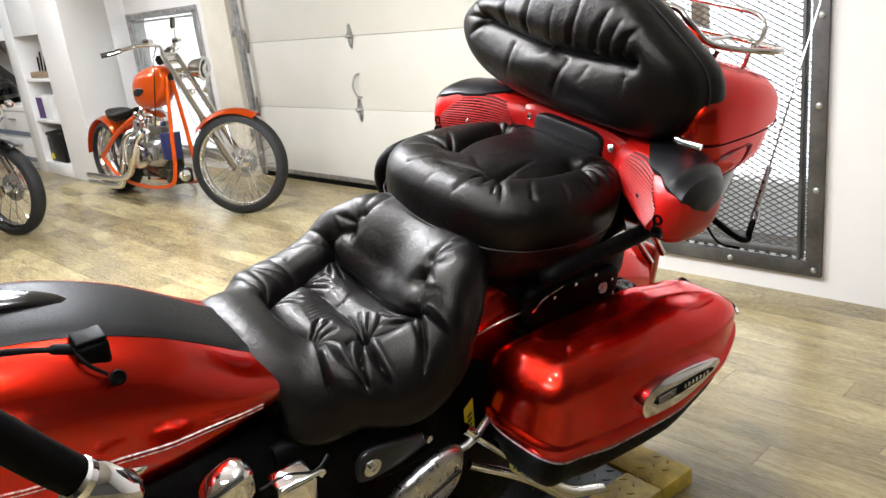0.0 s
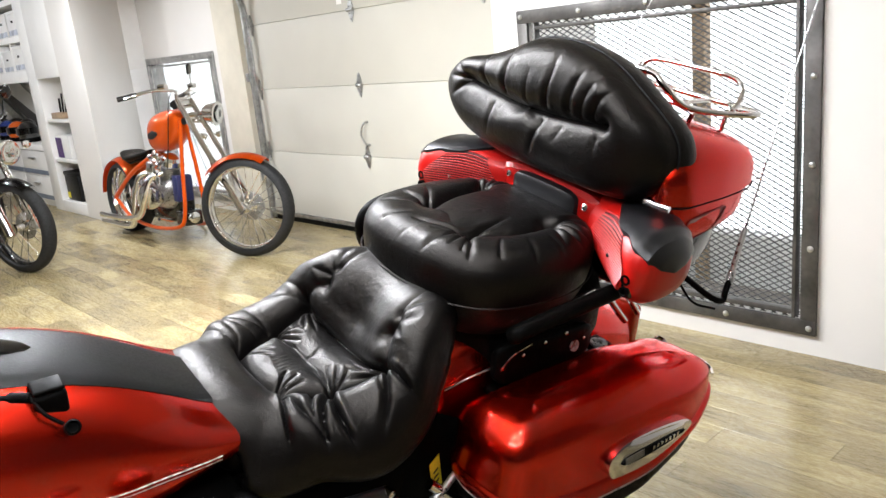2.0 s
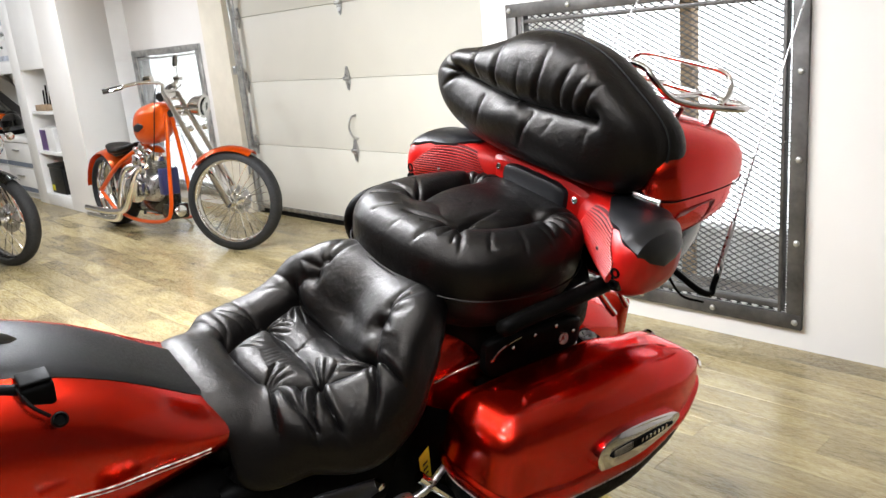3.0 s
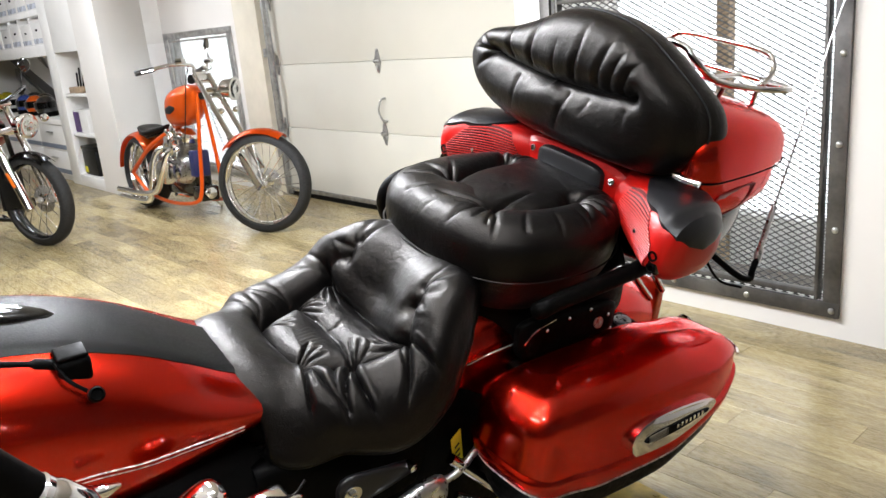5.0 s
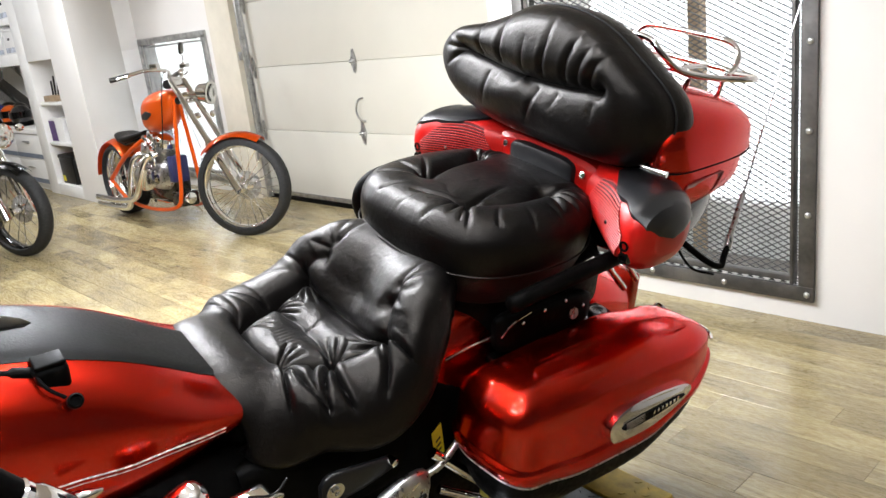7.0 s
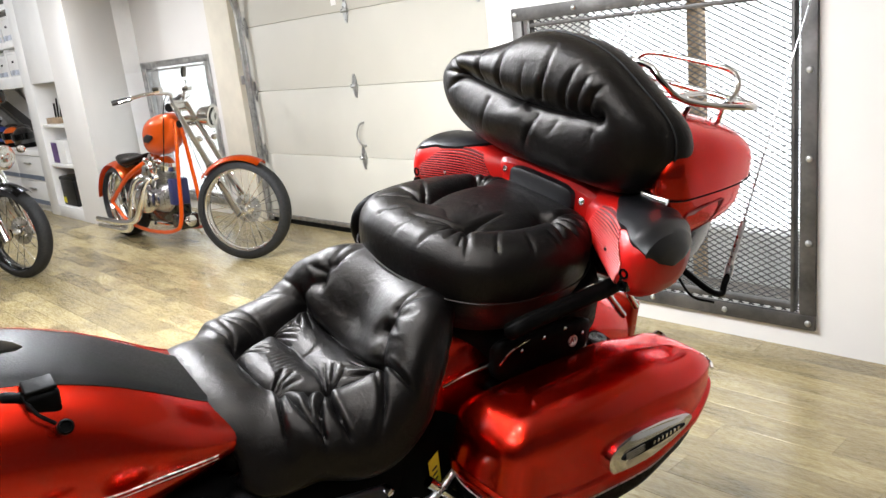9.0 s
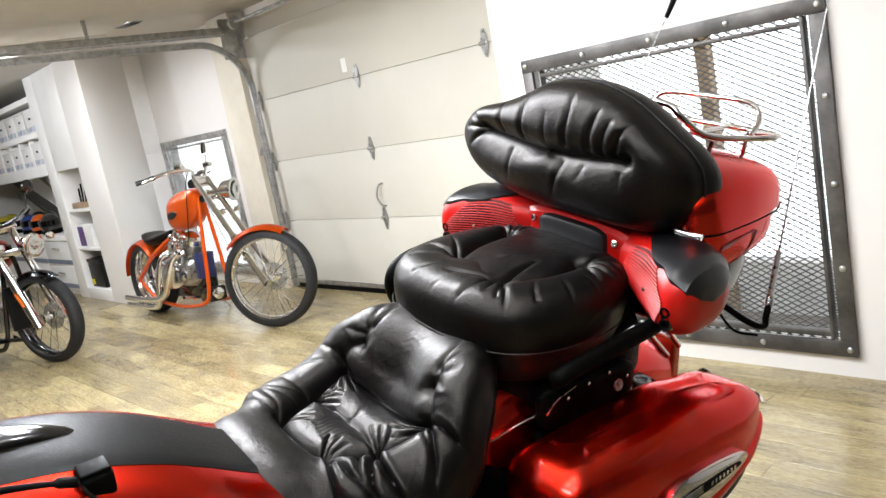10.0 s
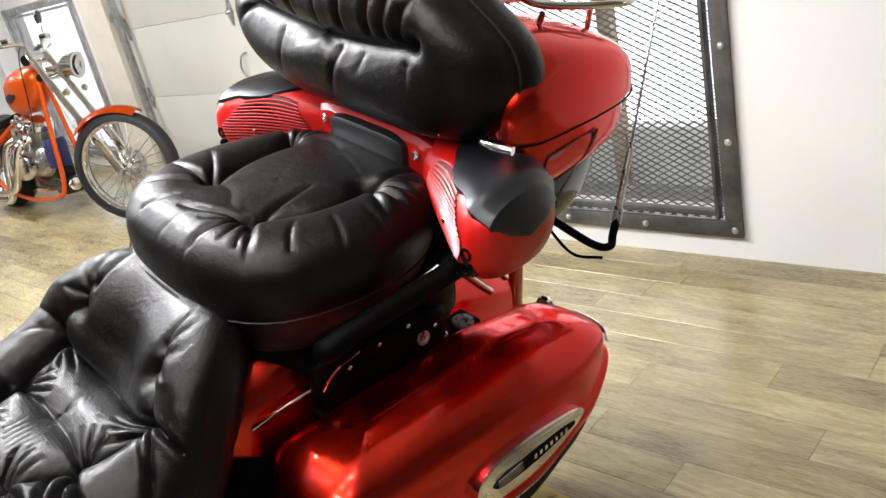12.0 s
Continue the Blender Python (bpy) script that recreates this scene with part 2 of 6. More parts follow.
def closed_spline(ctrl, n):
    """A closed Catmull-Rom curve through 2D control points, n samples evenly by length."""
    m = len(ctrl)
    raw = []
    for i in range(m):
        a, b, c, d = [Vector((*ctrl[(i + k) % m], 0)) for k in (-1, 0, 1, 2)]
        for k in range(16):
            t = k / 16
            raw.append(0.5 * (2 * b + (c - a) * t + (2 * a - 5 * b + 4 * c - d) * t * t + (3 * b - a - 3 * c + d) * t ** 3))
    raw.append(raw[0])
    lens = [0.0]
    for p, q in zip(raw, raw[1:]):
        lens.append(lens[-1] + (q - p).length)
    out, j = [], 0
    for k in range(n):
        s = lens[-1] * k / n
        while lens[j + 1] < s:
            j += 1
        f = (s - lens[j]) / (lens[j + 1] - lens[j] + 1e-9)
        p = raw[j].lerp(raw[j + 1], f)
        out.append((p.x, p.y))
    return out


def tufted(outline, centre, base, depth, grooves, lobe, floor_up, buttons=(), folds=(), puff=0.0, rings=120, segs=420, skirt=0.9, tuck=10, belly=0.02, power=2.0, flat=(), skew=1.0):
    """A tufted pad: round lobes between stitched grooves and the rim.
    outline: closed curve in (u, v); base(u, v): a point and the way up; depth: of the side wall; grooves: (points, lift), lift makes one shallower;
    lobe: height of the lobes over floor_up, the level of the grooves; buttons: (u, v, depth, radius); folds: ((u, v), (u, v), depth, width) that fade out;
    flat: (u, v, radius, share), places where the lobes lie lower; skew: under 1 the lobes crest nearer to the grooves."""
    edge = np.array(closed_spline(outline, segs))
    mid = np.array(centre)
    rho = (np.arange(1, rings + 1) / rings) ** 0.8
    uv = mid + (edge - mid)[None] * rho[:, None, None]
    uv = np.concatenate([np.broadcast_to(mid, (1, segs, 2)), uv])
    rho = np.concatenate([[0.0], rho])[:, None]
    u, v = uv[..., 0], uv[..., 1]
    total = np.zeros_like(u)
    for pts, lift in grooves:
        line = [(p.x, p.y) for p in smooth_line([(*q, 0) for q in pts], 6)] if len(pts) > 2 else pts
        near = np.full_like(u, 9.0)
        for p, q in zip(line, line[1:]):
            dx, dy = q[0] - p[0], q[1] - p[1]
            k = np.clip(((u - p[0]) * dx + (v - p[1]) * dy) / (dx * dx + dy * dy + 1e-12), 0, 1)
            near = np.minimum(near, np.hypot(u - p[0] - k * dx, v - p[1] - k * dy))
        total += (np.sqrt(near ** 2 + 0.0015 ** 2) + lift) ** -4.0
    to_groove = total ** -0.25
    to_edge = (1 - rho) * np.hypot(*(edge - mid).T)[None]
    t = to_groove / (to_groove + to_edge + 1e-9)
    share = np.ones_like(u)
    for fu, fv, r, k in flat:
        share -= (1 - k) * np.exp(-((u - fu) ** 2 + (v - fv) ** 2) / r ** 2)
    h = floor_up * (1 - t) ** 0.7 + lobe * share * np.sqrt(np.maximum(0.0, 1 - np.abs(2 * t ** skew - 1) ** power))
    fade = np.minimum(1.0, (1 - rho) * 9 + 0.1)
    for bu, bv, d, r in buttons:
        q = np.hypot(u - bu, v - bv) / r
        h -= d * fade * (0.5 * np.exp(-q * q) + 0.5 * np.exp(-q * 2.0))
    for p, q, d, w in folds:
        dx, dy = q[0] - p[0], q[1] - p[1]
        n = math.hypot(dx, dy)
        k = np.clip(((u - p[0]) * dx + (v - p[1]) * dy) / (n * n + 1e-12), 0, 1)
        bend = 0.05 * n * math.sin(40 * p[0] + 70 * q[1])
        off = ((u - p[0]) * dy - (v - p[1]) * dx) / (n + 1e-12) + bend * np.sin(math.pi * k)
        past = np.hypot(u - p[0] - k * dx, v - p[1] - k * dy) ** 2 - (((u - p[0]) * dy - (v - p[1]) * dx) / (n + 1e-12)) ** 2
        r = np.sqrt(off ** 2 + np.maximum(0.0, past)) / w
        along_it = (1 - k) ** 0.6
        h -= d * fade * along_it * (1.3 * np.exp(-np.sqrt(r * r + 0.03)) - 0.15 * np.exp(-(r - 2.6) ** 2 / 2.2))
    wave = np.sin(u * 61 + 3 * np.sin(v * 43)) * np.sin(v * 57 + 2 * np.sin(u * 37)) + 0.5 * np.sin(u * 133 + 4 * np.sin(v * 91))
    h += puff * wave * fade
    bm = bmesh.new()
    rows = []
    for i in range(rings + 1):
        row = []
        for j in range(segs if i else 1):
            p, up = base(u[i, j], v[i, j])
            row.append(Vector(p) + Vector(up) * h[i, j])
        rows.append(row)
    for i in range(1, tuck + 1):
        q = i / tuck
        k = 1 + belly * math.sin(q * math.pi) - (1 - skirt) * q * q
        row = []
        for eu, ev in edge:
            p, up = base(mid[0] + (eu - mid[0]) * k, mid[1] + (ev - mid[1]) * k)
            row.append(Vector(p) - Vector(up) * depth * q)
        rows.append(row)
    top = bm.verts.new(rows[0][0])
    vs = [[bm.verts.new(p) for p in r] for r in rows[1:]]
    n = segs
    for i in range(n):
        bm.faces.new((top, vs[0][i], vs[0][(i + 1) % n]))
    for a, b in zip(vs, vs[1:]):
        for i in range(n):
            j = (i + 1) % n
            bm.faces.new((a[i], b[i], b[j], a[j]))
    # closed below, following the base
    low = []
    for k in (0.6, 0.3):
        row = []
        for eu, ev in edge:
            p, up = base(mid[0] + (eu - mid[0]) * k * skirt, mid[1] + (ev - mid[1]) * k * skirt)
            row.append(bm.verts.new(Vector(p) - Vector(up) * depth))
        low.append(row)
    for a, b in zip([vs[-1], low[0]], low):
        for i in range(n):
            j = (i + 1) % n
            bm.faces.new((a[i], b[i], b[j], a[j]))
    bm.faces.new(low[-1])
    return bm


def rim_piping(outline, centre, base, out, down, radius=0.003, n=160):
    """A welt that follows the rim of a pad."""
    pts = []
    for eu, ev in closed_spline(outline, n):
        k = 1 + out / max(0.05, math.hypot(eu - centre[0], ev - centre[1]))
        p, up = base(centre[0] + (eu - centre[0]) * k, centre[1] + (ev - centre[1]) * k)
        pts.append(Vector(p) - Vector(up) * down)
    return tube(bmesh.new(), pts, radius, 6, closed=True)


# ---- the room ----
WALL_Y, DOOR_Y = 3.0, 3.5
DOOR_L, DOOR_R = -4.90, -1.62
CEIL = 2.42


def structure(name, bm, mat, label, category, smooth=False):
    return tagged(part(name, bm, mat, smooth=smooth), label, category, kind="structure")


def wall_with_hole(name, x0, x1, y0, y1, hx0, hx1, hz0, hz1, label):
    bm = bmesh.new()
    box(bm, (x0, y0, 0), (hx0, y1, CEIL))
    box(bm, (hx1, y0, 0), (x1, y1, CEIL))
    box(bm, (hx0, y0, 0), (hx1, y1, hz0))
    box(bm, (hx0, y0, hz1), (hx1, y1, CEIL))
    return structure(name, bm, WHITE_WALL, label, "wall")


GR = (-1.43, 0.03, 0.09, 1.475)  # the outer edge of the meshed window: x, x, z, z
G2 = (-7.01, -5.55, 0.09, 1.49)
wall_with_hole("wall_north", DOOR_R + 0.01, 4.0, WALL_Y, WALL_Y + 0.14, GR[0] + 0.05, GR[1] - 0.05, GR[2] + 0.05, GR[3] - 0.05, "white painted wall with a meshed window")
wall_with_hole("wall_north_far", -7.3, -5.33, DOOR_Y, DOOR_Y + 0.14, G2[0] + 0.05, G2[1] - 0.05, G2[2] + 0.05, G2[3] - 0.05, "white painted wall beside the garage door")
structure("wall_return", boxed((DOOR_R + 0.012, WALL_Y + 0.141, 0), (DOOR_R + 0.13, DOOR_Y + 0.2, CEIL), 0), WHITE_WALL, "white wall end beside the garage door", "wall")
structure("wall_over_door", boxed((-5.33, DOOR_Y + 0.06, 2.2), (DOOR_R, DOOR_Y + 0.2, CEIL), 0), WHITE_WALL, "white wall above the garage door", "wall")
# unseen east and south walls, dark so that little light bounces back
structure("wall_east", boxed((4.0, -9.0, 0), (4.14, WALL_Y + 0.14, CEIL), 0), DARK_WALL, "unseen wall, kept dark to cut bounced light", "wall")
structure("wall_south", boxed((-12.0, -9.14, 0), (4.14, -9.0, CEIL), 0), DARK_WALL, "unseen wall, kept dark to cut bounced light", "wall")
structure("wall_west", boxed((-12.14, -9.14, 0), (-12.0, 3.7, CEIL), 0), WHITE_WALL, "plain white painted wall", "wall")
structure("ceiling", boxed((-12.14, -9.14, CEIL), (4.14, 3.8, CEIL + 0.1), 0), CEILING, "off-white painted ceiling", "ceiling")
floor = structure("floor", boxed((-12.0, -9.0, -0.1), (4.0, 3.7, -0.006), 0), GROUT, "grey-brown vinyl plank floor with a wood print", "floor")
structure("wall_unit_back", boxed((-12.0, 3.55, 0), (-7.3, 3.69, CEIL), 0), WHITE_WALL, "white wall behind the shelving", "wall")
# brightness outside the windows
structure("backdrop", boxed((-3.5, 4.9, -0.5), (2.5, 4.95, 3.5), 0), OUTSIDE, "bright white daylight outside the meshed window", "backdrop")
structure("backdrop", boxed((-11.5, 4.7, -0.5), (-4.9, 4.75, 3.5), 0), OUTSIDE, "bright white daylight outside the meshed window", "backdrop")
structure("ground", boxed((-11.5, 3.7, -0.6), (2.5, 4.9, -0.3), 0), surface("pale_concrete", (0.5, 0.5, 0.5), 0.8), "pale concrete outside the windows", "ground")


def outside_ledge(x0, x1, y, z, name, mat, label):
    return structure(name, boxed((x0, y, -0.3), (x1, y + 0.12, z), 0.01), mat, label, "ledge")


PALE = surface("pale_concrete_ledge", (0.55, 0.55, 0.54), 0.8, vary=0.15)
BROWN = surface("brown_timber", (0.30, 0.21, 0.13), 0.7, vary=0.3, scale=12, relief=0.3)
outside_ledge(-3.0, 2.0, 4.0, 0.18, "ledge", PALE, "low grey concrete ledge outside the window")


def outside_post(x, y, w, mat, label):
    p = thing("post", pose(x, y, -0.3), label, "post")
    part("shaft", boxed((-w / 2, -w / 2, 0), (w / 2, w / 2, 2.9), 0.006), mat, p)
    return p


outside_post(-1.02, 4.0, 0.075, BROWN, "brown timber post standing outside the meshed window")
outside_post(-1.92, 4.05, 0.10, BROWN, "brown timber post standing outside the meshed window")


def expanded_mesh(x0, x1, z0, z1, y, px=0.046, pz=0.0125, w=0.0046, d=0.004):
    """Diamond mesh: zigzag strands that meet at their tips."""
    bm = bmesh.new()
    rows = int((z1 - z0) / pz)
    cols = int((x1 - x0) / (px / 2))
    for r in range(rows):
        zc = z0 + (r + 0.5) * pz
        up = 1 if r % 2 else -1
        prev = None
        for c in range(cols + 1):
            x = x0 + (x1 - x0) * c / cols
            z = zc + up * (pz / 2 - 0.0004) * (1 if c % 2 else -1)
            ring = [bm.verts.new((x, y - d / 2, z - w / 2)), bm.verts.new((x, y + d / 2, z - w / 2 + 0.001)), bm.verts.new((x, y + d / 2, z + w / 2 + 0.001)), bm.verts.new((x, y - d / 2, z + w / 2))]
            if prev:
                for i in range(4):
                    j = (i + 1) % 4
                    bm.faces.new((prev[i], prev[j], ring[j], ring[i]))
            prev = ring
    return bm


def dome_bolt(r=0.013, h=0.008):
    return turned([(r, 0), (r, h * 0.3), (r * 0.85, h * 0.7), (r * 0.45, h), (0, h)], axis=(0, -1, 0), segs=14)


MESH_STEEL = surface("mesh_steel", (0.10, 0.10, 0.10), 0.45, metal=0.6, vary=0.3, relief=0)


def meshed_window(name, g, y, label, steel=None):
    steel = steel or RAW_STEEL
    x0, x1, z0, z1 = g
    win = tagged(new(name), label, "window", kind="structure")
    win.matrix_basis = pose(0, y, 0)
    w = 0.062
    for lo, hi in (((x0, -0.022, z0), (x1, -0.003, z0 + w)), ((x0, -0.022, z1 - w), (x1, -0.003, z1)), ((x0, -0.0215, z0 + w), (x0 + w, -0.003, z1 - w)), ((x1 - w, -0.0215, z0 + w), (x1, -0.003, z1 - w))):
        part("frame_bar", boxed(lo, hi, 0.003), steel, win)
    # inner brown angle with a line of light beside it
    part("inner_bar", boxed((x1 - w - 0.040, -0.012, z0 + w), (x1 - w - 0.024, 0.03, z1 - w), 0.004), steel, win)
    part("inner_bar", boxed((x0 + w + 0.024, -0.010, z0 + w), (x0 + w + 0.04, 0.03, z1 - w), 0.004), steel, win)
    part("inner_bar", boxed((x0 + w + 0.04, -0.011, z0 + w + 0.012), (x1 - w - 0.040, 0.028, z0 + w + 0.035), 0.004), steel, win)
    part("inner_bar", boxed((x0 + w + 0.04, -0.011, z1 - w - 0.034), (x1 - w - 0.040, 0.028, z1 - w - 0.016), 0.004), steel, win)
    tagged(part("wire_mesh", expanded_mesh(x0 + 0.03, x1 - 0.03, z0 + 0.03, z1 - 0.03, 0.034), MESH_STEEL, win, smooth=False), "dark expanded steel mesh", kind="stuff")
    bolt = dome_bolt()
    me = None
    n = 4
    spots = [(x1 - 0.026, z0 + 0.03 + (z1 - z0 - 0.06) * k / n) for k in range(n + 1)] + [(x0 + 0.026, z0 + 0.03 + (z1 - z0 - 0.06) * k / n) for k in range(n + 1)]
    m = max(2, round((x1 - x0) / 0.36))
    spots += [(x0 + 0.026 + (x1 - x0 - 0.052) * k / m, z) for k in range(1, m) for z in (z0 + 0.03, z1 - 0.03)]
    first = part("bolt", bolt, GALVANISED, win, matrix=pose(spots[0][0], -0.022, spots[0][1]))
    for bx, bz in spots[1:]:
        ob = new("bolt", first.data)
        ob.parent, ob.matrix_basis = win, pose(bx, -0.022, bz)
    pane = part("pane", boxed((x0 + 0.06, 0.09, z0 + 0.06), (x1 - 0.06, 0.094, z1 - 0.06), 0), GLASS, win, smooth=False)
    pane.visible_shadow = False
    return win


meshed_window("window_1", GR, WALL_Y, "steel-framed window covered with dark expanded metal mesh")
meshed_window("window_2", G2, DOOR_Y, "narrow steel-framed window with metal mesh behind the orange chopper", GALVANISED)

# garage door
JOINTS = [0.07, 0.60, 1.125, 1.65, 2.18]
gate = tagged(new("door_1"), "closed cream sectional garage door with steel hinges", "garage door", kind="structure")


def door_panel(z0, z1):
    bm = bmesh.new()
    n = 10
    prof = [(-0.002, z0 + 0.0006), (-0.006, z0 + 0.003), (-0.007, z0 + 0.007), (-0.007, z1 - 0.007), (-0.006, z1 - 0.003), (-0.002, z1 - 0.0006)]
    prof = prof + [(0.04, z1 - 0.002), (0.04, z0 + 0.002)]
    rings = [[Vector((x, DOOR_Y + 0.012 + a, b)) for a, b in prof] for x in (DOOR_L, DOOR_R)]
    bridge(bm, rings)
    return bm


for a, b in zip(JOINTS, JOINTS[1:]):
    part("panel", door_panel(a, b), DOOR_SKIN, gate)
part("backing", boxed((DOOR_L, DOOR_Y + 0.054, 0.0), (DOOR_R, DOOR_Y + 0.058, 2.2), 0), DOOR_SKIN, gate, smooth=False)
part("bottom_seal", boxed((DOOR_L, DOOR_Y - 0.01, 0.0), (DOOR_R, DOOR_Y + 0.04, 0.035), 0.006), MATT_BLACK, gate, "black rubber bottom seal")
part("bottom_rail", boxed((DOOR_L, DOOR_Y - 0.002, 0.037), (DOOR_R, DOOR_Y + 0.045, 0.069), 0.003), GALVANISED, gate, "aluminium bottom rail")


def hinge():
    """A stamped hinge: two tapered leaves, a barrel and screws."""
    bm = bmesh.new()
    for s in (1, -1):
        pts = [(-0.028, 0.0), (0.028, 0.0), (0.028, 0.03), (0.009, 0.085), (-0.009, 0.085), (-0.028, 0.03)]
        rings = [[Vector((a, y, s * b)) for a, b in pts] for y in (0.0, -0.006)]
        bridge(bm, rings)
        for a, b in ((-0.016, 0.025), (0.016, 0.025), (0, 0.065)):
            lathe(bm, [(0.006, 0), (0.006, 0.005), (0.003, 0.007), (0, 0.007)], (a, -0.006, s * b), (0, -1, 0), 8)
    lathe(bm, [(0.010, -0.032), (0.010, 0.032), (0.0, 0.032)], (0, -0.012, 0), (1, 0, 0), 12)
    box(bm, (-0.034, -0.022, -0.012), (-0.024, 0, 0.012), 0.002)
    box(bm, (0.024, -0.022, -0.012), (0.034, 0, 0.012), 0.002)
    return bm


first = None
for hx in (DOOR_L + 0.07, -3.44, -2.14):
    for hz in JOINTS[1:4]:
        if first is None:
            first = part("hinge", hinge(), GALVANISED, gate, matrix=pose(hx, DOOR_Y + 0.003, hz))
        else:
            ob = new("hinge", first.data)
            ob.parent, ob.matrix_basis = gate, pose(hx, DOOR_Y + 0.003, hz)
part("lift_handle", bar([(-3.40, DOOR_Y + 0.004, 0.69), (-3.405, DOOR_Y - 0.035, 0.705), (-3.425, DOOR_Y - 0.05, 0.77), (-3.41, DOOR_Y - 0.035, 0.845), (-3.40, DOOR_Y + 0.004, 0.86)], 0.0075), GALVANISED, gate, "steel lift handle")
part("sticker", boxed((-3.60, DOOR_Y + 0.001, 1.70), (-3.54, DOOR_Y + 0.003, 1.80), 0), WHITE_TRIM, gate, smooth=False)

# jamb, tracks and brackets
structure("trim", boxed((-5.33, 3.42, 0), (DOOR_L - 0.03, DOOR_Y + 0.2, CEIL), 0.004), BEIGE, "beige painted door jamb", "jamb")


def track(name, parent, pts, w=0.05, d=0.028):
    """A C-shaped rail swept along a line in one upright plane."""
    bm = bmesh.new()
    prof = [(0, 0), (w, 0), (w, d), (w - 0.003, d), (w - 0.003, 0.003), (0.003, 0.003), (0.003, d), (0, d)]
    rings = []
    pts = [Vector(p) for p in pts]
    for i, p in enumerate(pts):
        tan = (pts[min(i + 1, len(pts) - 1)] - pts[max(0, i - 1)]).normalized()
        nrm = Vector((1, 0, 0)).cross(tan)
        rings.append([p + nrm * (a - w / 2) + Vector((b, 0, 0)) for a, b in prof])
    bridge(bm, rings)
    return part(name, bm, GALVANISED, parent)


rail = thing("door_track", pose(-0.10, 0, 0), "galvanised garage door track that curves under the ceiling", "door track")
curve = [(-4.75, 3.45, 0.02), (-4.75, 3.45, 0.9), (-4.75, 3.45, 1.72)] + [(-4.75, 3.45 - 0.42 * (1 - math.cos(q)), 1.74 + 0.42 * math.sin(q)) for q in [math.pi / 2 * k / 10 for k in range(11)]] + [(-4.75, 2.4, 2.17), (-4.75, 1.2, 2.17), (-4.75, 0.4, 2.17)]
track("track", rail, curve)
part("angle_bar", boxed((-4.79, 0.4, 2.215), (-4.742, 3.3, 2.285), 0.003), GALVANISED, rail)
part("angle_flange", boxed((-4.742, 0.4, 2.225), (-4.70, 3.3, 2.229), 0), GALVANISED, rail, smooth=False)
for z in (0.35, 1.2):
    part("bracket", boxed((-4.795, 3.415, z), (-4.752, 3.47, z + 0.07), 0.003), GALVANISED, rail)
part("hanger", boxed((-4.80, 3.30, 2.03), (-4.795, 3.52, 2.36), 0.001), GALVANISED, rail)
for y in (0.8, 2.2):
    part("hanger", boxed((-4.775, y, 2.285), (-4.765, y + 0.03, CEIL), 0.001), GALVANISED, rail)
part("header_tube", bar([(-4.78, 3.40, 2.31), (-2.0, 3.40, 2.31)], 0.014, smooth=False), GALVANISED, rail, "torsion shaft")
part("cable_drum", turned([(0.05, 0), (0.055, 0.01), (0.04, 0.02), (0.04, 0.05), (0.055, 0.06), (0.0, 0.06)], (-4.74, 3.40, 2.31), (1, 0, 0), 24), GALVANISED, rail)

# ceiling fittings
tube_lamp = thing("ceiling_light", pose(-5.75, 2.05, CEIL, 0, 0, 75), "white fluorescent strip light on the ceiling", "ceiling light")
part("housing", boxed((-0.62, -0.035, -0.05), (0.62, 0.035, 0), 0.006), WHITE_TRIM, tube_lamp)
part("tube", bar([(-0.58, 0, -0.068), (0.58, 0, -0.068)], 0.013, smooth=False), TUBE_GLOW, tube_lamp, "glowing tube")
lamp("strip_glow", "AREA", (-5.75, 2.05, CEIL - 0.10), (-5.75, 2.051, 0), 65, 0.12, 1.15, WARM).matrix_world = pose(-5.75, 2.05, CEIL - 0.10, 0, 0, -15)
for s in (-1, 1):
    part("end_cap", boxed((s * 0.6 - 0.012, -0.02, -0.09), (s * 0.6 + 0.012, 0.02, -0.05), 0.004), WHITE_TRIM, tube_lamp)
vent = thing("ceiling_vent", pose(-5.15, 2.66, CEIL, 0, 0, 12), "grey slatted vent in the ceiling", "vent")
part("frame", boxed((-0.12, -0.06, -0.008), (0.12, 0.06, 0), 0.003), GALVANISED, vent)
for k in range(5):
    part("slat", boxed((-0.105, -0.045 + k * 0.02, -0.014), (0.105, -0.034 + k * 0.02, -0.006), 0.001), RAW_STEEL, vent)

# white wall unit with niches
UY, UB = 2.62, 3.55
unit = thing("shelving_unit", pose(0, 0, 0), "white built-in wall shelving with open niches", "shelving")


def slab(name, lo, hi, mat=WHITE_TRIM, bevel=0.003, label=""):
    return part(name, boxed(lo, hi, bevel), mat, unit, label)


bm = bmesh.new()
bridge(bm, [[Vector((x, y, z)) for x, y in ((-6.40, UY), (-7.22, DOOR_Y - 0.002), (-7.4, DOOR_Y - 0.002), (-7.05, UY))] for z in (0, CEIL)])
part("angled_end", bm, WHITE_WALL, unit, "angled white end wall", smooth=False)
slab("niche_head", (-7.78, UY, 1.40), (-7.05, UB, CEIL))
slab("niche_base", (-7.78, UY, 0), (-7.05, UB, 0.12))
slab("niche_back", (-7.78, UB - 0.5, 0.12), (-7.05, UB, 1.40))
for z in (0.55, 0.965):
    slab("shelf", (-7.777, UY + 0.02, z - 0.015), (-7.053, UB - 0.502, z + 0.015))
slab("column", (-8.06, UY, 0), (-7.78, UB, CEIL))
slab("counter", (-12.0, UY, 0.64), (-8.06, UB, 0.70))
slab("beam", (-12.0, UY, 1.38), (-8.06, UB, 1.50))
slab("upper_shelf", (-12.0, UY, 1.80), (-8.06, UB - 0.3, 1.86))
slab("upper_shelf", (-12.0, UY, 2.18), (-8.06, UB - 0.3, 2.24))
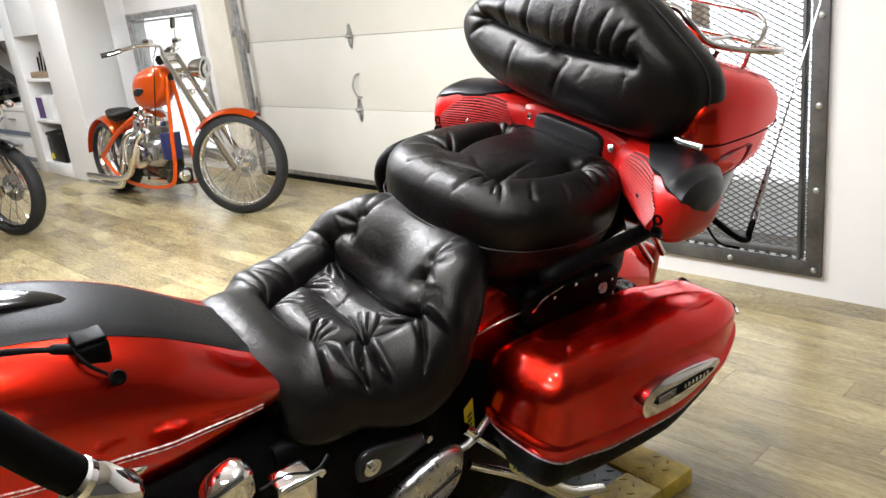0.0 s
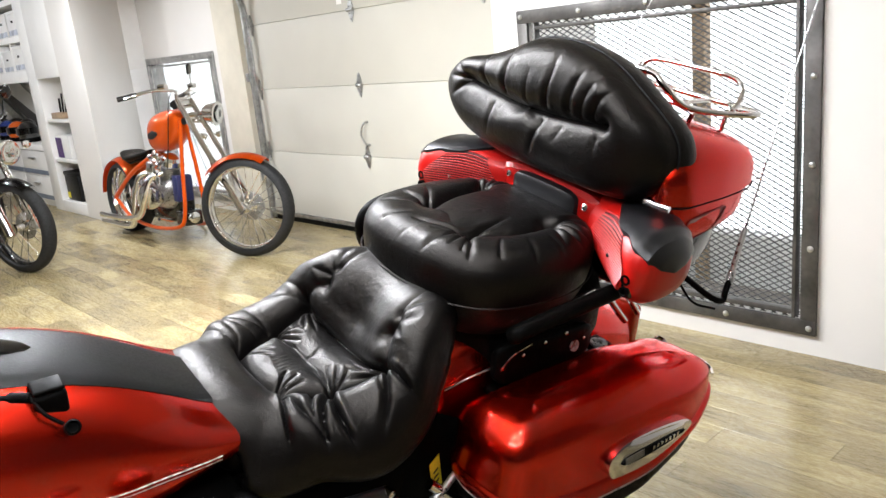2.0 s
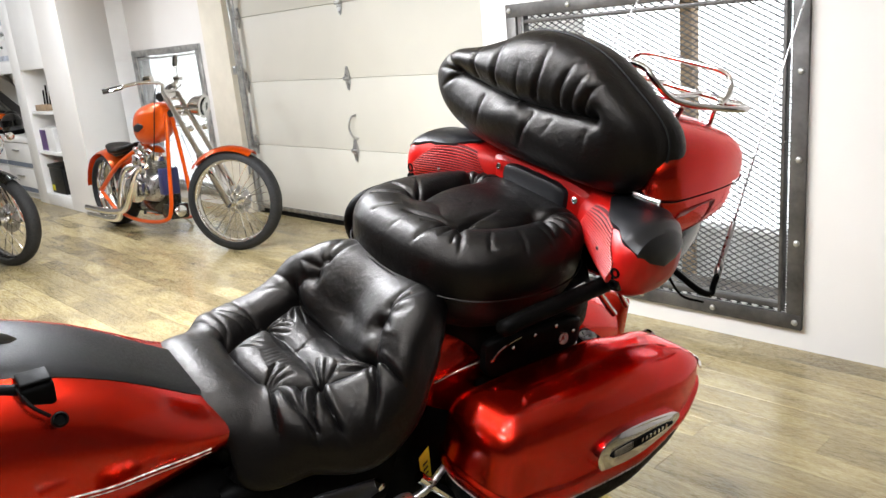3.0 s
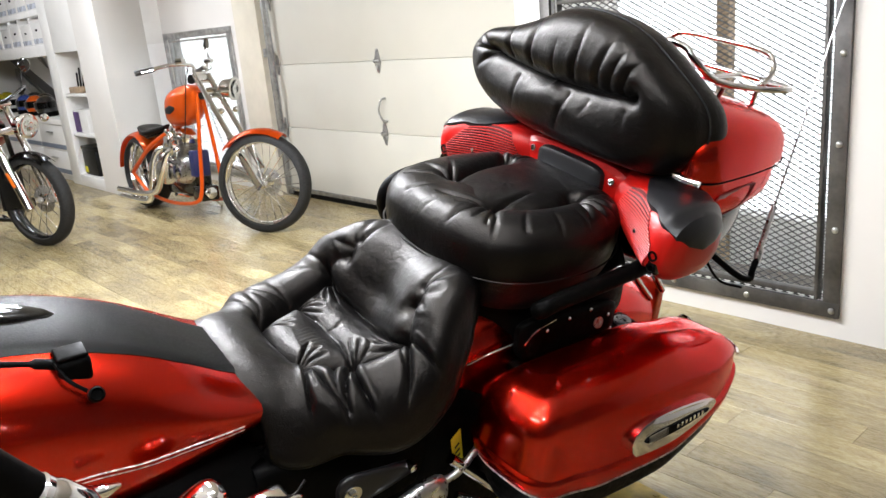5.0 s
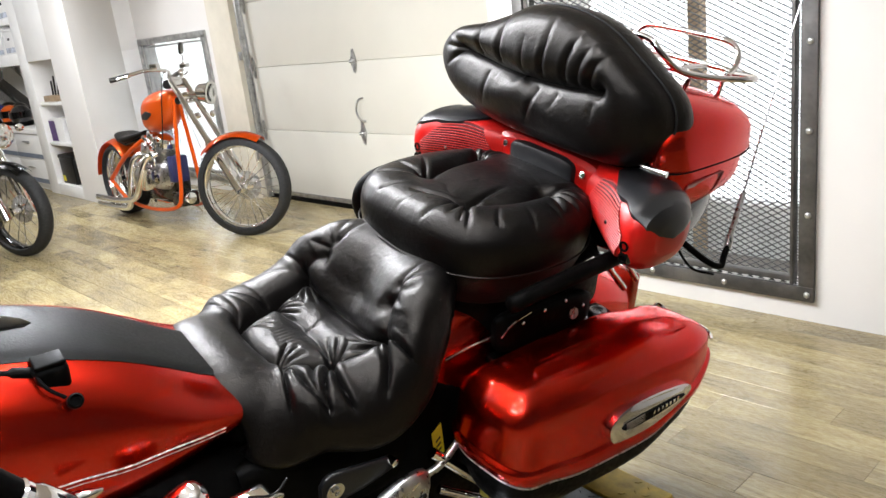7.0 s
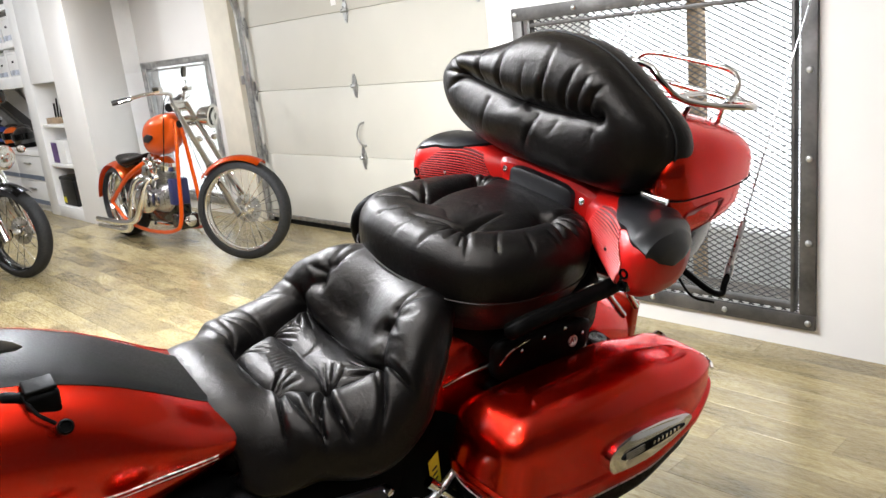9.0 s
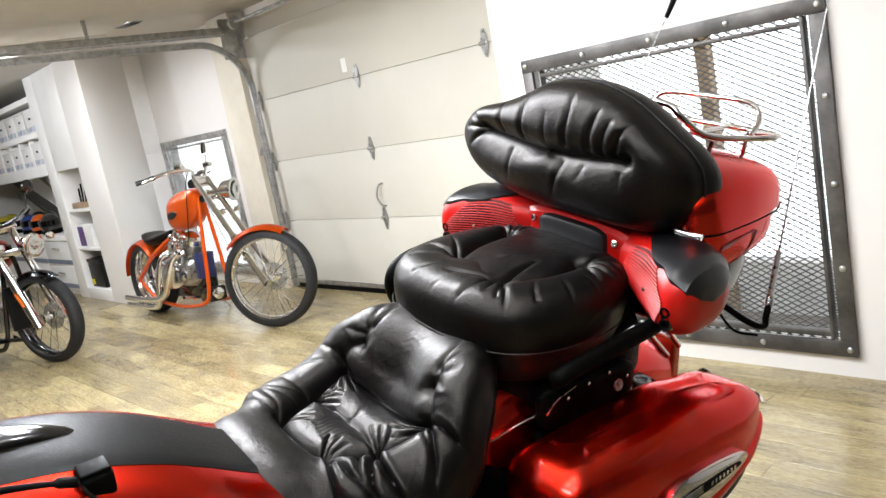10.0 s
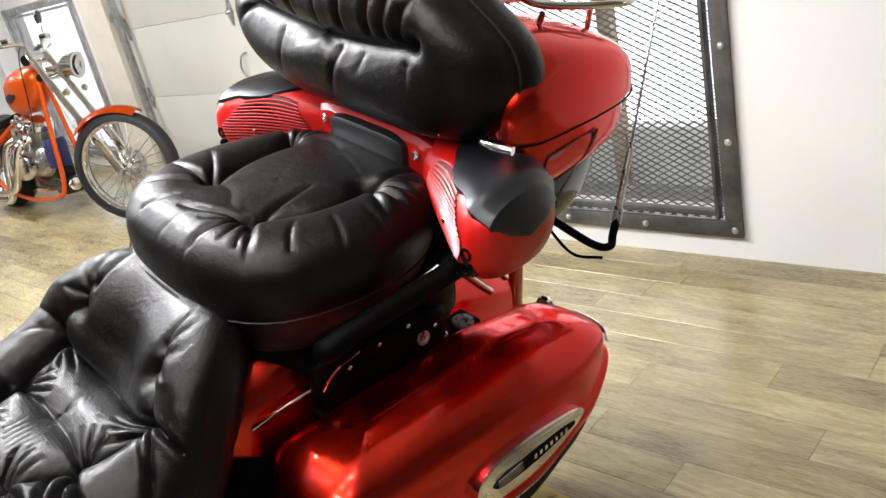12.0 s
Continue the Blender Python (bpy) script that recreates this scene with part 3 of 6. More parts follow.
slab("upper_back", (-12.0, UB - 0.3, 1.50), (-8.06, UB, CEIL))
slab("plinth", (-12.0, UY + 0.05, 0), (-8.06, UB, 0.06))
for k in range(4):
    x0 = -8.07 - 0.95 * (k + 1)
    for z0, z1 in ((0.065, 0.34), (0.345, 0.63)):
        d = slab("drawer", (x0 + 0.004, UY + 0.015, z0), (x0 + 0.942, UB - 0.02, z1))
        part("handle", boxed((x0 + 0.35, UY - 0.01, z1 - 0.09), (x0 + 0.55, UY + 0.012, z1 - 0.075), 0.004), GALVANISED, d)
        part("stripe", boxed((x0 + 0.01, UY + 0.011, z0 + 0.02), (x0 + 0.936, UY + 0.0145, z0 + 0.07), 0), surface("blue_grey_band", (0.16, 0.19, 0.25), 0.5), d, "blue-grey band", smooth=False)
for k in range(5):
    slab("divider", (-8.07 - 0.42 * (k + 1), UY + 0.01, 1.503), (-8.045 - 0.42 * (k + 1), UB - 0.303, 1.797))


# ---- the touring motorcycle; x to its left, y to its rear, z up ----
BIKE = pose(-0.2697, 0.4047, 0.0436, 0, 0, -6.5) @ pose(0, 0, 0, 0, 13.5, 0)
bike = thing("touring_motorcycle", BIKE, "candy red touring motorcycle with tufted black leather seats", "motorcycle")


def pleats(u, v, angles, length, depth=0.009, width=0.007):
    """Short folds that run out from a button."""
    out = []
    for a in angles:
        c, s = math.cos(radians(a)), math.sin(radians(a))
        out.append(((u + 0.012 * c, v + 0.012 * s), (u + length * c, v + length * s), depth, width))
    return out


def loft_y(rows, n=44):
    """Rows: y, centre x, centre z, half width, half height, squareness."""
    bm = bmesh.new()
    bridge(bm, [[Vector((a, y, b)) for a, b in rounded(cx, cz, wx, wz, pw, n)] for y, cx, cz, wx, wz, pw in rows])
    return bm


def dense(rows, n=5):
    """Rows between the given ones, on a smooth curve."""
    out = []
    for i in range(len(rows) - 1):
        a, b, c, d = rows[max(i - 1, 0)], rows[i], rows[i + 1], rows[min(i + 2, len(rows) - 1)]
        for k in range(n):
            t = k / n
            out.append(tuple(0.5 * (2 * q + (r - p) * t + (2 * p - 5 * q + 4 * r - s) * t * t + (3 * q - p - 3 * r + s) * t ** 3) for p, q, r, s in zip(a, b, c, d)))
    return out + [rows[-1]]


# passenger seat
def seat_plane(u, v):
    return (u, v, 0.925 + 0.05 * (0.75 - v)), (0, 0.05, 1)


PB = [(0.085, 0.675), (-0.085, 0.70), (-0.125, 0.885), (0.120, 0.865)]
PASS_EDGE = [(0, 0.555), (0.13, 0.565), (0.215, 0.63), (0.245, 0.75), (0.225, 0.88), (0.15, 0.985), (0, 1.02), (-0.15, 0.985), (-0.225, 0.88), (-0.245, 0.75), (-0.215, 0.63), (-0.13, 0.565)]
pgro = [([PB[0], (0.118, 0.755), (0.125, 0.82), PB[3]], 0.002), ([PB[1], (-0.118, 0.79), PB[2]], 0.004), ([PB[0], (0.03, 0.672), (-0.02, 0.70), PB[1]], 0.030), ([PB[2], (0.0, 0.905), PB[3]], 0.05)]
pfold = pleats(*PB[0], (-152, -96, -40, 100), 0.13, 0.010, 0.005) + pleats(*PB[0], (-128, -70), 0.08, 0.007, 0.004) + pleats(*PB[1], (150, 188, 228), 0.11, 0.009, 0.005)
for k in range(9):
    # short creases up from the rim
    q = radians(-112 + 20 * k)
    e = Vector((0.232 * math.cos(q), 0.78 + 0.215 * math.sin(q)))
    c = Vector((0.17 * math.cos(q + 0.06), 0.78 + 0.155 * math.sin(q + 0.06)))
    pfold.append(((e.x, e.y), (c.x, c.y), 0.0035 + 0.0012 * math.sin(5 * k), 0.004))
pfold += pleats(*PB[2], (75, 98, 124, 152), 0.10, 0.009, 0.005) + pleats(*PB[3], (-22, 8, 34, 62, 84), 0.10, 0.011, 0.005)
pillion = part("passenger_seat", tufted(
    PASS_EDGE, (0, 0.78), seat_plane, 0.120, pgro, 0.052, 0.020,
    buttons=[(u, v, 0.018, 0.018) for u, v in PB], folds=pfold, puff=0.0001, skirt=0.88, power=2.2, belly=0.005), LEATHER, bike, "plump tufted black leather passenger seat")
for u, v in PB:
    part("button", turned([(0.009, 0), (0.008, 0.004), (0.005, 0.006), (0, 0.007)], (u, v, seat_plane(u, v)[0][2] + 0.006), segs=14), LEATHER, pillion)
part("piping", rim_piping(PASS_EDGE, (0, 0.78), seat_plane, 0.003, 0.045, 0.002), LEATHER, pillion, "black piping")
part("seat_base", loft_y(dense([(0.57, 0, 0.79, 0.10, 0.05, 4), (0.62, 0, 0.775, 0.15, 0.08, 4), (0.70, 0, 0.75, 0.20, 0.11, 4), (0.8, 0, 0.745, 0.225, 0.115, 4), (0.98, 0, 0.77, 0.20, 0.10, 4), (1.01, 0, 0.80, 0.12, 0.05, 4)], 3)), MATT_BLACK, bike, "black seat base")


# backrest
def back_plane(u, v):
    return (u - 0.045, 0.985 + 0.10 * (v - 1.03) + 0.35 * u * u, v + 0.003), (0, -0.985, 0.17)


BACK_EDGE = [(0, 1.030), (0.13, 1.030), (0.25, 1.031), (0.312, 1.062), (0.340, 1.125), (0.320, 1.19), (0.238, 1.255), (0.155, 1.304), (0.06, 1.326), (-0.04, 1.320), (-0.12, 1.284), (-0.20, 1.252), (-0.31, 1.218), (-0.382, 1.158), (-0.352, 1.10), (-0.26, 1.056), (-0.13, 1.033)]
bgro = [([(-0.222, 1.182), (-0.15, 1.177), (-0.04, 1.169), (0.06, 1.169), (0.15, 1.174), (0.215, 1.182)], 0.0), ([(0.215, 1.182), (0.195, 1.205), (0.192, 1.235)], 0.020)]
bfold = []
for u, lean, n, d in ((-0.150, 98, 0.10, 0.008), (-0.078, 95, 0.12, 0.009), (0.0, 91, 0.08, 0.003), (0.055, 87, 0.13, 0.008), (0.118, 76, 0.12, 0.009), (0.150, 70, 0.12, 0.006), (0.178, 61, 0.10, 0.008)):
    bfold += pleats(u, 1.178, (lean,), n, d, 0.0055)
bfold += pleats(-0.222, 1.182, (150, 186, 220), 0.08, 0.007, 0.005)
for u, lean, n, d in ((-0.11, -97, 0.09, 0.004), (0.055, -108, 0.10, 0.006), (0.115, -110, 0.05, 0.0025), (0.205, -80, 0.05, 0.004)):
    bfold += pleats(u, 1.160, (lean,), n, d, 0.0055)
backrest = part("backrest", tufted(
    BACK_EDGE, (0, 1.17), back_plane, 0.105, bgro, 0.054, 0.042,
    buttons=[(-0.222, 1.182, 0.006, 0.02), (0.215, 1.182, 0.010, 0.02)], folds=bfold, puff=0.0001, skirt=0.90, belly=0.045, power=2.4), LEATHER, bike, "tufted black leather passenger backrest")
part("piping", rim_piping(BACK_EDGE, (0, 1.17), back_plane, 0.002, 0.004), PIPING, backrest, "black piping round the pad")

# rider's seat: a side profile from the nose over the dip up the back panel
SIDE = smooth_line([(0, 0.090, 0.702), (0, 0.096, 0.735), (0, 0.124, 0.753), (0, 0.17, 0.744), (0, 0.23, 0.726), (0, 0.31, 0.712), (0, 0.385, 0.716), (0, 0.440, 0.739), (0, 0.477, 0.784), (0, 0.502, 0.818), (0, 0.535, 0.838), (0, 0.585, 0.838), (0, 0.620, 0.81), (0, 0.632, 0.75)], 12)
SIDE_S = [0.0]
for p, q in zip(SIDE, SIDE[1:]):
    SIDE_S.append(SIDE_S[-1] + (q - p).length)


def along(y, z):
    """How far along the side profile the point nearest to (y, z) lies."""
    return min(zip(SIDE, SIDE_S), key=lambda e: (e[0].y - y) ** 2 + (e[0].z - z) ** 2)[1]


def ease(k):
    k = min(1.0, max(0.0, k))
    return k * k * (3 - 2 * k)


def rider_base(u, s):
    s = min(max(s, 0.0), SIDE_S[-1] - 1e-6)
    i = max(k for k, q in enumerate(SIDE_S[:-1]) if q <= s)
    p = SIDE[i].lerp(SIDE[i + 1], (s - SIDE_S[i]) / (SIDE_S[i + 1] - SIDE_S[i] + 1e-9))
    tan = SIDE[min(i + 4, len(SIDE) - 1)] - SIDE[max(i - 3, 0)]
    up = Vector((0, -tan.z, tan.y)).normalized()
    # the flanks run straight from the nose to the arch and roll off outwards
    w = ease((abs(u) - 0.10) / 0.09) * ease((s - S_C + 0.08) / 0.10) * ease((S_T + 0.02 - s) / 0.10)
    line = 0.735 + (p.y - 0.19) * 0.31
    q = p + Vector((0, 0, 0.30 * w * max(0.0, line - p.z)))
    up = up.lerp(Vector((0, -0.35, 0.94)), 0.75 * w).normalized()
    q -= up * 1.0 * u * u * ease((S_C + 0.01 - s) / 0.08)
    k = ease((S_K + 0.03 - s) / (S_K - S_B + 0.15))
    q -= up * max(0.0, abs(u) - 0.10) ** 2 * (1.5 if u > 0 else 0.9) * k
    return (u, q.y, q.z), up


S_C, S_D, S_B = along(0.231, 0.737), along(0.331, 0.72), along(0.44, 0.752)
S_K, S_T, S_E = along(0.487, 0.800), along(0.52, 0.835), SIDE_S[-1]
rgro, rfold = [], []
for s in (1, -1):
    b = 0.158 if s > 0 else 0.150
    rgro.append(([(s * 0.080, S_C), (s * 0.124, S_D), (s * b, S_B)], 0.0005))
    rgro.append(([(s * b, S_B), (s * 0.142, S_K - 0.02), (s * 0.124, S_K + 0.012)], 0.007 if s > 0 else 0.012))
    rgro.append(([(s * 0.124, S_K + 0.012), (s * 0.112, S_K + 0.04)], 0.017))

    def turn(*angles):
        return [(a if s > 0 else 180 - a) for a in angles]

    far = 1.3 if s > 0 else 0.2
    rfold += pleats(s * 0.080, S_C, turn(-14, 14), 0.17, 0.015 * far, 0.0048)
    rfold += pleats(s * 0.088, S_C + 0.002, turn(1,), 0.09, 0.007 * far, 0.004)
    rfold += pleats(s * 0.124, S_D, turn(-30, -8), 0.19, 0.016 * far, 0.0048)
    rfold += pleats(s * 0.108, S_D - 0.04, turn(-14,), 0.16, 0.009 * far, 0.005)
    rfold += pleats(s * b, S_B, turn(-44, -3), 0.17, 0.015 * far, 0.0048)
    rfold += pleats(s * 0.152, S_B - 0.02, turn(-24,), 0.10, 0.006 * far, 0.0045)
    rfold += pleats(s * 0.124, S_D, turn(112, 132, 150, 168), 0.08, 0.009, 0.0045)
    rfold += pleats(s * 0.080, S_C, turn(92, 112, 134), 0.07, 0.008, 0.004)
    rfold += pleats(s * b, S_B - 0.004, turn(198, 218, 240), 0.09, 0.009, 0.0045)
    rfold += pleats(s * 0.115, S_K + 0.03, turn(20, -20, 60, 96), 0.06, 0.007, 0.005)
# rows of small wrinkles across the dip
for k in range(7):
    rfold.append(((0.055 - 0.012 * k, S_C + 0.026 + 0.003 * k), (0.047 - 0.012 * k, S_C + 0.085), 0.0016, 0.0034))
rgro.append(([(0.080, S_C), (0.03, S_C - 0.010), (-0.03, S_C - 0.010), (-0.080, S_C)], 0.0))
rgro.append(([(0.124, S_D), (0.05, S_D + 0.014), (-0.05, S_D + 0.014), (-0.124, S_D)], 0.016))
rgro.append(([(0.158, S_B), (0.06, S_B - 0.006), (-0.06, S_B - 0.006), (-0.150, S_B)], 0.001))
S_H = along(0.100, 0.793)
RIDER_EDGE = [(0, 0.0), (0.085, 0.012), (0.148, 0.05), (0.206, S_C - 0.06), (0.254, S_D - 0.07), (0.274, S_D), (0.266, S_B - 0.02), (0.240, S_K), (0.208, S_T + 0.02), (0.165, S_E - 0.10), (0.08, S_E - 0.03), (0, S_E - 0.01)]
RIDER_EDGE += [(-0.08, S_E - 0.03), (-0.145, S_E - 0.10), (-0.200, S_T + 0.01), (-0.244, S_K), (-0.266, S_B - 0.02), (-0.268, S_D), (-0.246, S_D - 0.07), (-0.196, S_C - 0.06), (-0.140, 0.05), (-0.085, 0.012)]
rider = part("rider_seat", tufted(
    RIDER_EDGE, (0, S_D + 0.03), rider_base, 0.070, rgro, 0.060, 0.002,
    buttons=[(s * u, v, d, 0.018) for s in (1, -1) for u, v, d in ((0.080, S_C, 0.008), (0.124, S_D, 0.010), (0.154, S_B, 0.014), (0.120, S_K + 0.012, 0.014))],
    folds=rfold, puff=0.0001, rings=140, segs=460, skirt=0.90, belly=0.03, power=2.2, skew=0.85, flat=[(0, S_K, 0.085, 0.35)]), LEATHER, bike, "tufted black leather rider's seat")
part("seat_pan", loft_y(dense([(0.10, 0, 0.715, 0.10, 0.035, 4), (0.12, 0, 0.71, 0.150, 0.05, 4), (0.22, 0, 0.69, 0.175, 0.05, 4), (0.36, 0, 0.67, 0.205, 0.05, 4), (0.5, 0, 0.67, 0.20, 0.05, 4)], 4), 36), MATT_BLACK, rider, "black seat pan")
hem = [Vector(rider_base(u, v)[0]) + Vector(rider_base(u, v)[1]) * 0.028 for u, v in ((0.10, S_H + 0.045), (0.07, S_H + 0.016), (0, S_H + 0.004), (-0.07, S_H + 0.016), (-0.10, S_H + 0.045))]
part("stitching", bar(hem, 0.0016, 5), BLACK_PLASTIC, rider)

# fuel tank with a vinyl bib
TANK = [(y, 0, cz, w, top - cz, 2.25) for y, cz, w, top in (
    (-0.62, 0.84, 0.05, 0.900), (-0.55, 0.850, 0.12, 0.970), (-0.45, 0.835, 0.160, 0.990), (-0.35, 0.815, 0.178, 0.990), (-0.25, 0.796, 0.187, 0.981),
    (-0.15, 0.780, 0.190, 0.957), (-0.05, 0.768, 0.188, 0.914), (0.03, 0.758, 0.181, 0.864), (0.10, 0.748, 0.170, 0.815), (0.16, 0.740, 0.155, 0.782), (0.20, 0.734, 0.13, 0.758), (0.215, 0.73, 0.08, 0.742))]
tank_rows = dense(TANK, 6)
part("fuel_tank", loft_y(tank_rows, 56), RED, bike, "candy red fuel tank")


def tank_top(x, y):
    for p, q in zip(tank_rows, tank_rows[1:]):
        if p[0] <= y <= q[0]:
            k = (y - p[0]) / (q[0] - p[0])
            _, cx, cz, wx, wz, pw = [a + (b - a) * k for a, b in zip(p, q)]
            f = max(0.0, 1 - (abs(x) / wx) ** pw)
            return cz + wz * f ** (1 / pw)
    return 0.8


bm = bmesh.new()
rings = []
for k in range(30):
    y = -0.60 + 0.755 * k / 29
    w = 0.086 - 0.02 * max(0, (y + 0.05)) - 0.03 * max(0.0, -0.5 - y)
    rings.append([Vector((0.012 + w * a / 8, y, tank_top(0.012 + w * a / 8, y) + (0.004 if abs(a) < 8 else 0.001))) for a in range(-8, 9)])
bridge(bm, rings, closed=False)
bmesh.ops.solidify(bm, geom=bm.faces[:], thickness=0.003)
BIB = surface("black_vinyl", (0.012, 0.012, 0.012), 0.42, vary=0.3, relief=0.25, grain=300, spec=0.3)
part("tank_bib", bm, BIB, bike, "black vinyl tank bib")


def tank_side(y, z, out=0.002):
    """The point of the left flank at that height."""
    for p, q in zip(tank_rows, tank_rows[1:]):
        if p[0] <= y <= q[0]:
            k = (y - p[0]) / (q[0] - p[0])
            _, cx, cz, wx, wz, pw = [a + (b - a) * k for a, b in zip(p, q)]
            f = max(0.0, 1 - (abs(z - cz) / wz) ** pw)
            return Vector((wx * f ** (1 / pw) + out, y, z))
    return Vector((0.15, y, z))


SILVER = surface("silver_stripe", (0.72, 0.70, 0.68), 0.3, metal=0.5, vary=0.05)
for s in (1, -1):
    for dz, r in ((0.0, 0.0015), (-0.008, 0.0009)):
        pts = []
        for k in range(24):
            y = -0.5 + 0.595 * k / 23
            z = lerp_table([(-0.5, 0.815), (-0.171, 0.774), (-0.043, 0.758), (0.14, 0.742)], y)[0] + dz
            p = tank_side(y, z, 0.0005)
            pts.append((s * p.x, p.y, p.z))
        part("pinstripe", tube(bmesh.new(), pts, r, 6), SILVER, bike, "silver pinstripe")

# plug on the bib's edge with its lead and cap
box1 = part("socket_box", boxed((0.094, -0.160, 0.898), (0.136, -0.112, 0.944), 0.009, 3), MATT_BLACK, bike, "black plug socket", matrix=pose(0, 0, -0.004))
part("socket_lid", boxed((0.096, -0.158, 0.944), (0.133, -0.114, 0.951), 0.0032, 3), MATT_BLACK, box1)
part("lead", bar([(0.114, -0.158, 0.932), (0.110, -0.19, 0.942), (0.104, -0.26, 0.962), (0.098, -0.35, 0.975)], [0.010] * 8 + [0.006] * 17), MATT_BLACK, box1)
part("strap", bar([(0.12, -0.16, 0.94), (0.15, -0.15, 0.925), (0.165, -0.13, 0.908)], 0.003), MATT_BLACK, box1)
part("rubber_cap", turned([(0.0095, -0.008), (0.011, 0.0), (0.0115, 0.012), (0.009, 0.014), (0.0075, 0.007), (0.0, 0.007)], (0.171, -0.122, 0.901), (0.75, 0.1, 0.65), 20), MATT_BLACK, box1)

# gloss black console along the middle of the tank
bm = bmesh.new()
rings = []
for k in range(25):
    y = -0.60 + 0.475 * k / 24
    w = 0.042 * (1 - (k / 24) ** 3) ** 0.5 + 0.001
    h = 0.024 * (1 - (k / 24) ** 4) ** 0.5
    rings.append([Vector((0.012 + w * math.cos(q), y, tank_top(0.012, y) - 0.004 + (h + 0.004) * max(0.0, math.sin(q)) ** 0.7)) for q in [math.pi * j / 16 for j in range(17)]])
bridge(bm, rings)
console = part("tank_console", bm, GLOSS_BLACK, bike, "gloss black console on the tank")
for y in (-0.24, -0.36, -0.48):
    part("screw", turned([(0.006, 0), (0.006, 0.003), (0.003, 0.005), (0, 0.005)], (0.012, y, tank_top(0.012, y) + 0.0225), segs=12), CHROME, console)

# handlebar grip with its chrome end
grip = part("handlebar_grip", bar([(0.45, -0.245, 1.005), (0.448, -0.36, 1.16), (0.44, -0.50, 1.20)], 0.0215, 18), MATT_BLACK, bike, "black rubber handlebar grip")
part("bar_end", turned([(0.021, -0.012), (0.025, -0.008), (0.025, 0.0), (0.022, 0.003), (0.027, 0.012), (0.030, 0.05), (0.026, 0.062), (0.0, 0.066)], (0.4505, -0.238, 0.993), (0.02, 0.62, -0.78), 28), CHROME, grip, "chrome bar end")
part("handlebar", bar([(0.44, -0.48, 1.2), (0.30, -0.60, 1.14), (0.12, -0.62, 1.02), (0, -0.62, 0.96), (-0.12, -0.62, 1.02), (-0.30, -0.60, 1.14), (-0.45, -0.26, 1.02)], 0.0125, 12), CHROME, bike, "chrome handlebar")
part("air_scoop", loft_y([(-0.165, 0.232, 0.778, 0.012, 0.012, 2.5), (-0.142, 0.236, 0.778, 0.010, 0.010, 2.5), (-0.120, 0.235, 0.778, 0.003, 0.003, 2)], 20), CHROME, bike, "pointed chrome trim")

# saddlebags: a lid with a soft shoulder over a dark lower shell
BAG_PLAN = [(0.215, 0.60), (0.235, 0.545), (0.30, 0.522), (0.375, 0.528), (0.410, 0.540), (0.428, 0.562), (0.436, 0.60), (0.447, 0.72), (0.455, 0.88), (0.450, 1.02), (0.432, 1.10), (0.405, 1.160), (0.372, 1.188), (0.31, 1.198), (0.245, 1.185), (0.215, 1.12), (0.208, 0.86)]
BAG_SEAM = [(0.50, 0.560), (0.60, 0.534), (0.72, 0.517), (0.90, 0.515), (1.05, 0.548), (1.20, 0.592)]
BAG_TOP = [(0.50, 0.722), (0.72, 0.728), (0.92, 0.724), (1.07, 0.708), (1.20, 0.672)]
bag_plan = closed_spline(BAG_PLAN, 150)


def bag_point(x, y, k, inset):
    """A point of the bag at the share k between seam and top, drawn in towards the middle."""
    cx, cy = 0.33, min(max(y, 0.655), 1.06)
    r = math.hypot(x - cx, y - cy)
    f = max(0.0, 1 - inset / r)
    x, y = cx + (x - cx) * f, cy + (y - cy) * f
    zs, zt = lerp_table(BAG_SEAM, y)[0], lerp_table(BAG_TOP, y)[0]
    # the top falls away inwards at the rear
    fall = min(1.0, max(0.0, (y - 0.90) / 0.22))
    return Vector((x, y, zs + (zt - zs) * k - 0.12 * max(0.0, 0.39 - x) * fall * fall * (3 - 2 * fall) * max(0.0, k)))


# share of the height, how far in: flange, crease, side, shoulder, top
BAG_SIDE = [(0.0, 0.006), (0.02, 0.0), (0.06, -0.004), (0.13, -0.005), (0.19, -0.002), (0.215, 0.003), (0.24, 0.005), (0.40, 0.005), (0.55, 0.007)]
for j in range(1, 13):
    q = math.pi / 2 * j / 12
    BAG_SIDE.append((0.55 + 0.45 * math.sin(q) ** 0.86, 0.007 + 0.095 * (1 - math.cos(q) ** 0.72)))


def bag_side(y, z):
    """How far out the left flank lies."""
    x = max(px for px, py in bag_plan if abs(py - y) < 0.01)
    k = (z - lerp_table(BAG_SEAM, y)[0]) / (lerp_table(BAG_TOP, y)[0] - lerp_table(BAG_SEAM, y)[0])
    for (a, ia), (b, ib) in zip(BAG_SIDE, BAG_SIDE[1:]):
        if a <= k <= b:
            return x - (ia + (ib - ia) * (k - a) / (b - a))
    return x


def badge_plate(s, points, out0, out1, cy, cz, inset):
    bm = bmesh.new()
    r0 = [Vector((s * (bag_side(y, z) + out0), y, z)) for y, z in points]
    r1 = [Vector((s * (bag_side(y, z) + out1 + 0.16 * (0.637 - z)), y, z)) for y, z in points]
    r2 = [Vector((s * (bag_side(y, z) + out1 + 0.003 + 0.16 * (0.637 - z)), cy + (y - cy) * inset, cz + (z - cz) * inset)) for y, z in points]
    bridge(bm, [r0, r1, r2])
    return bm


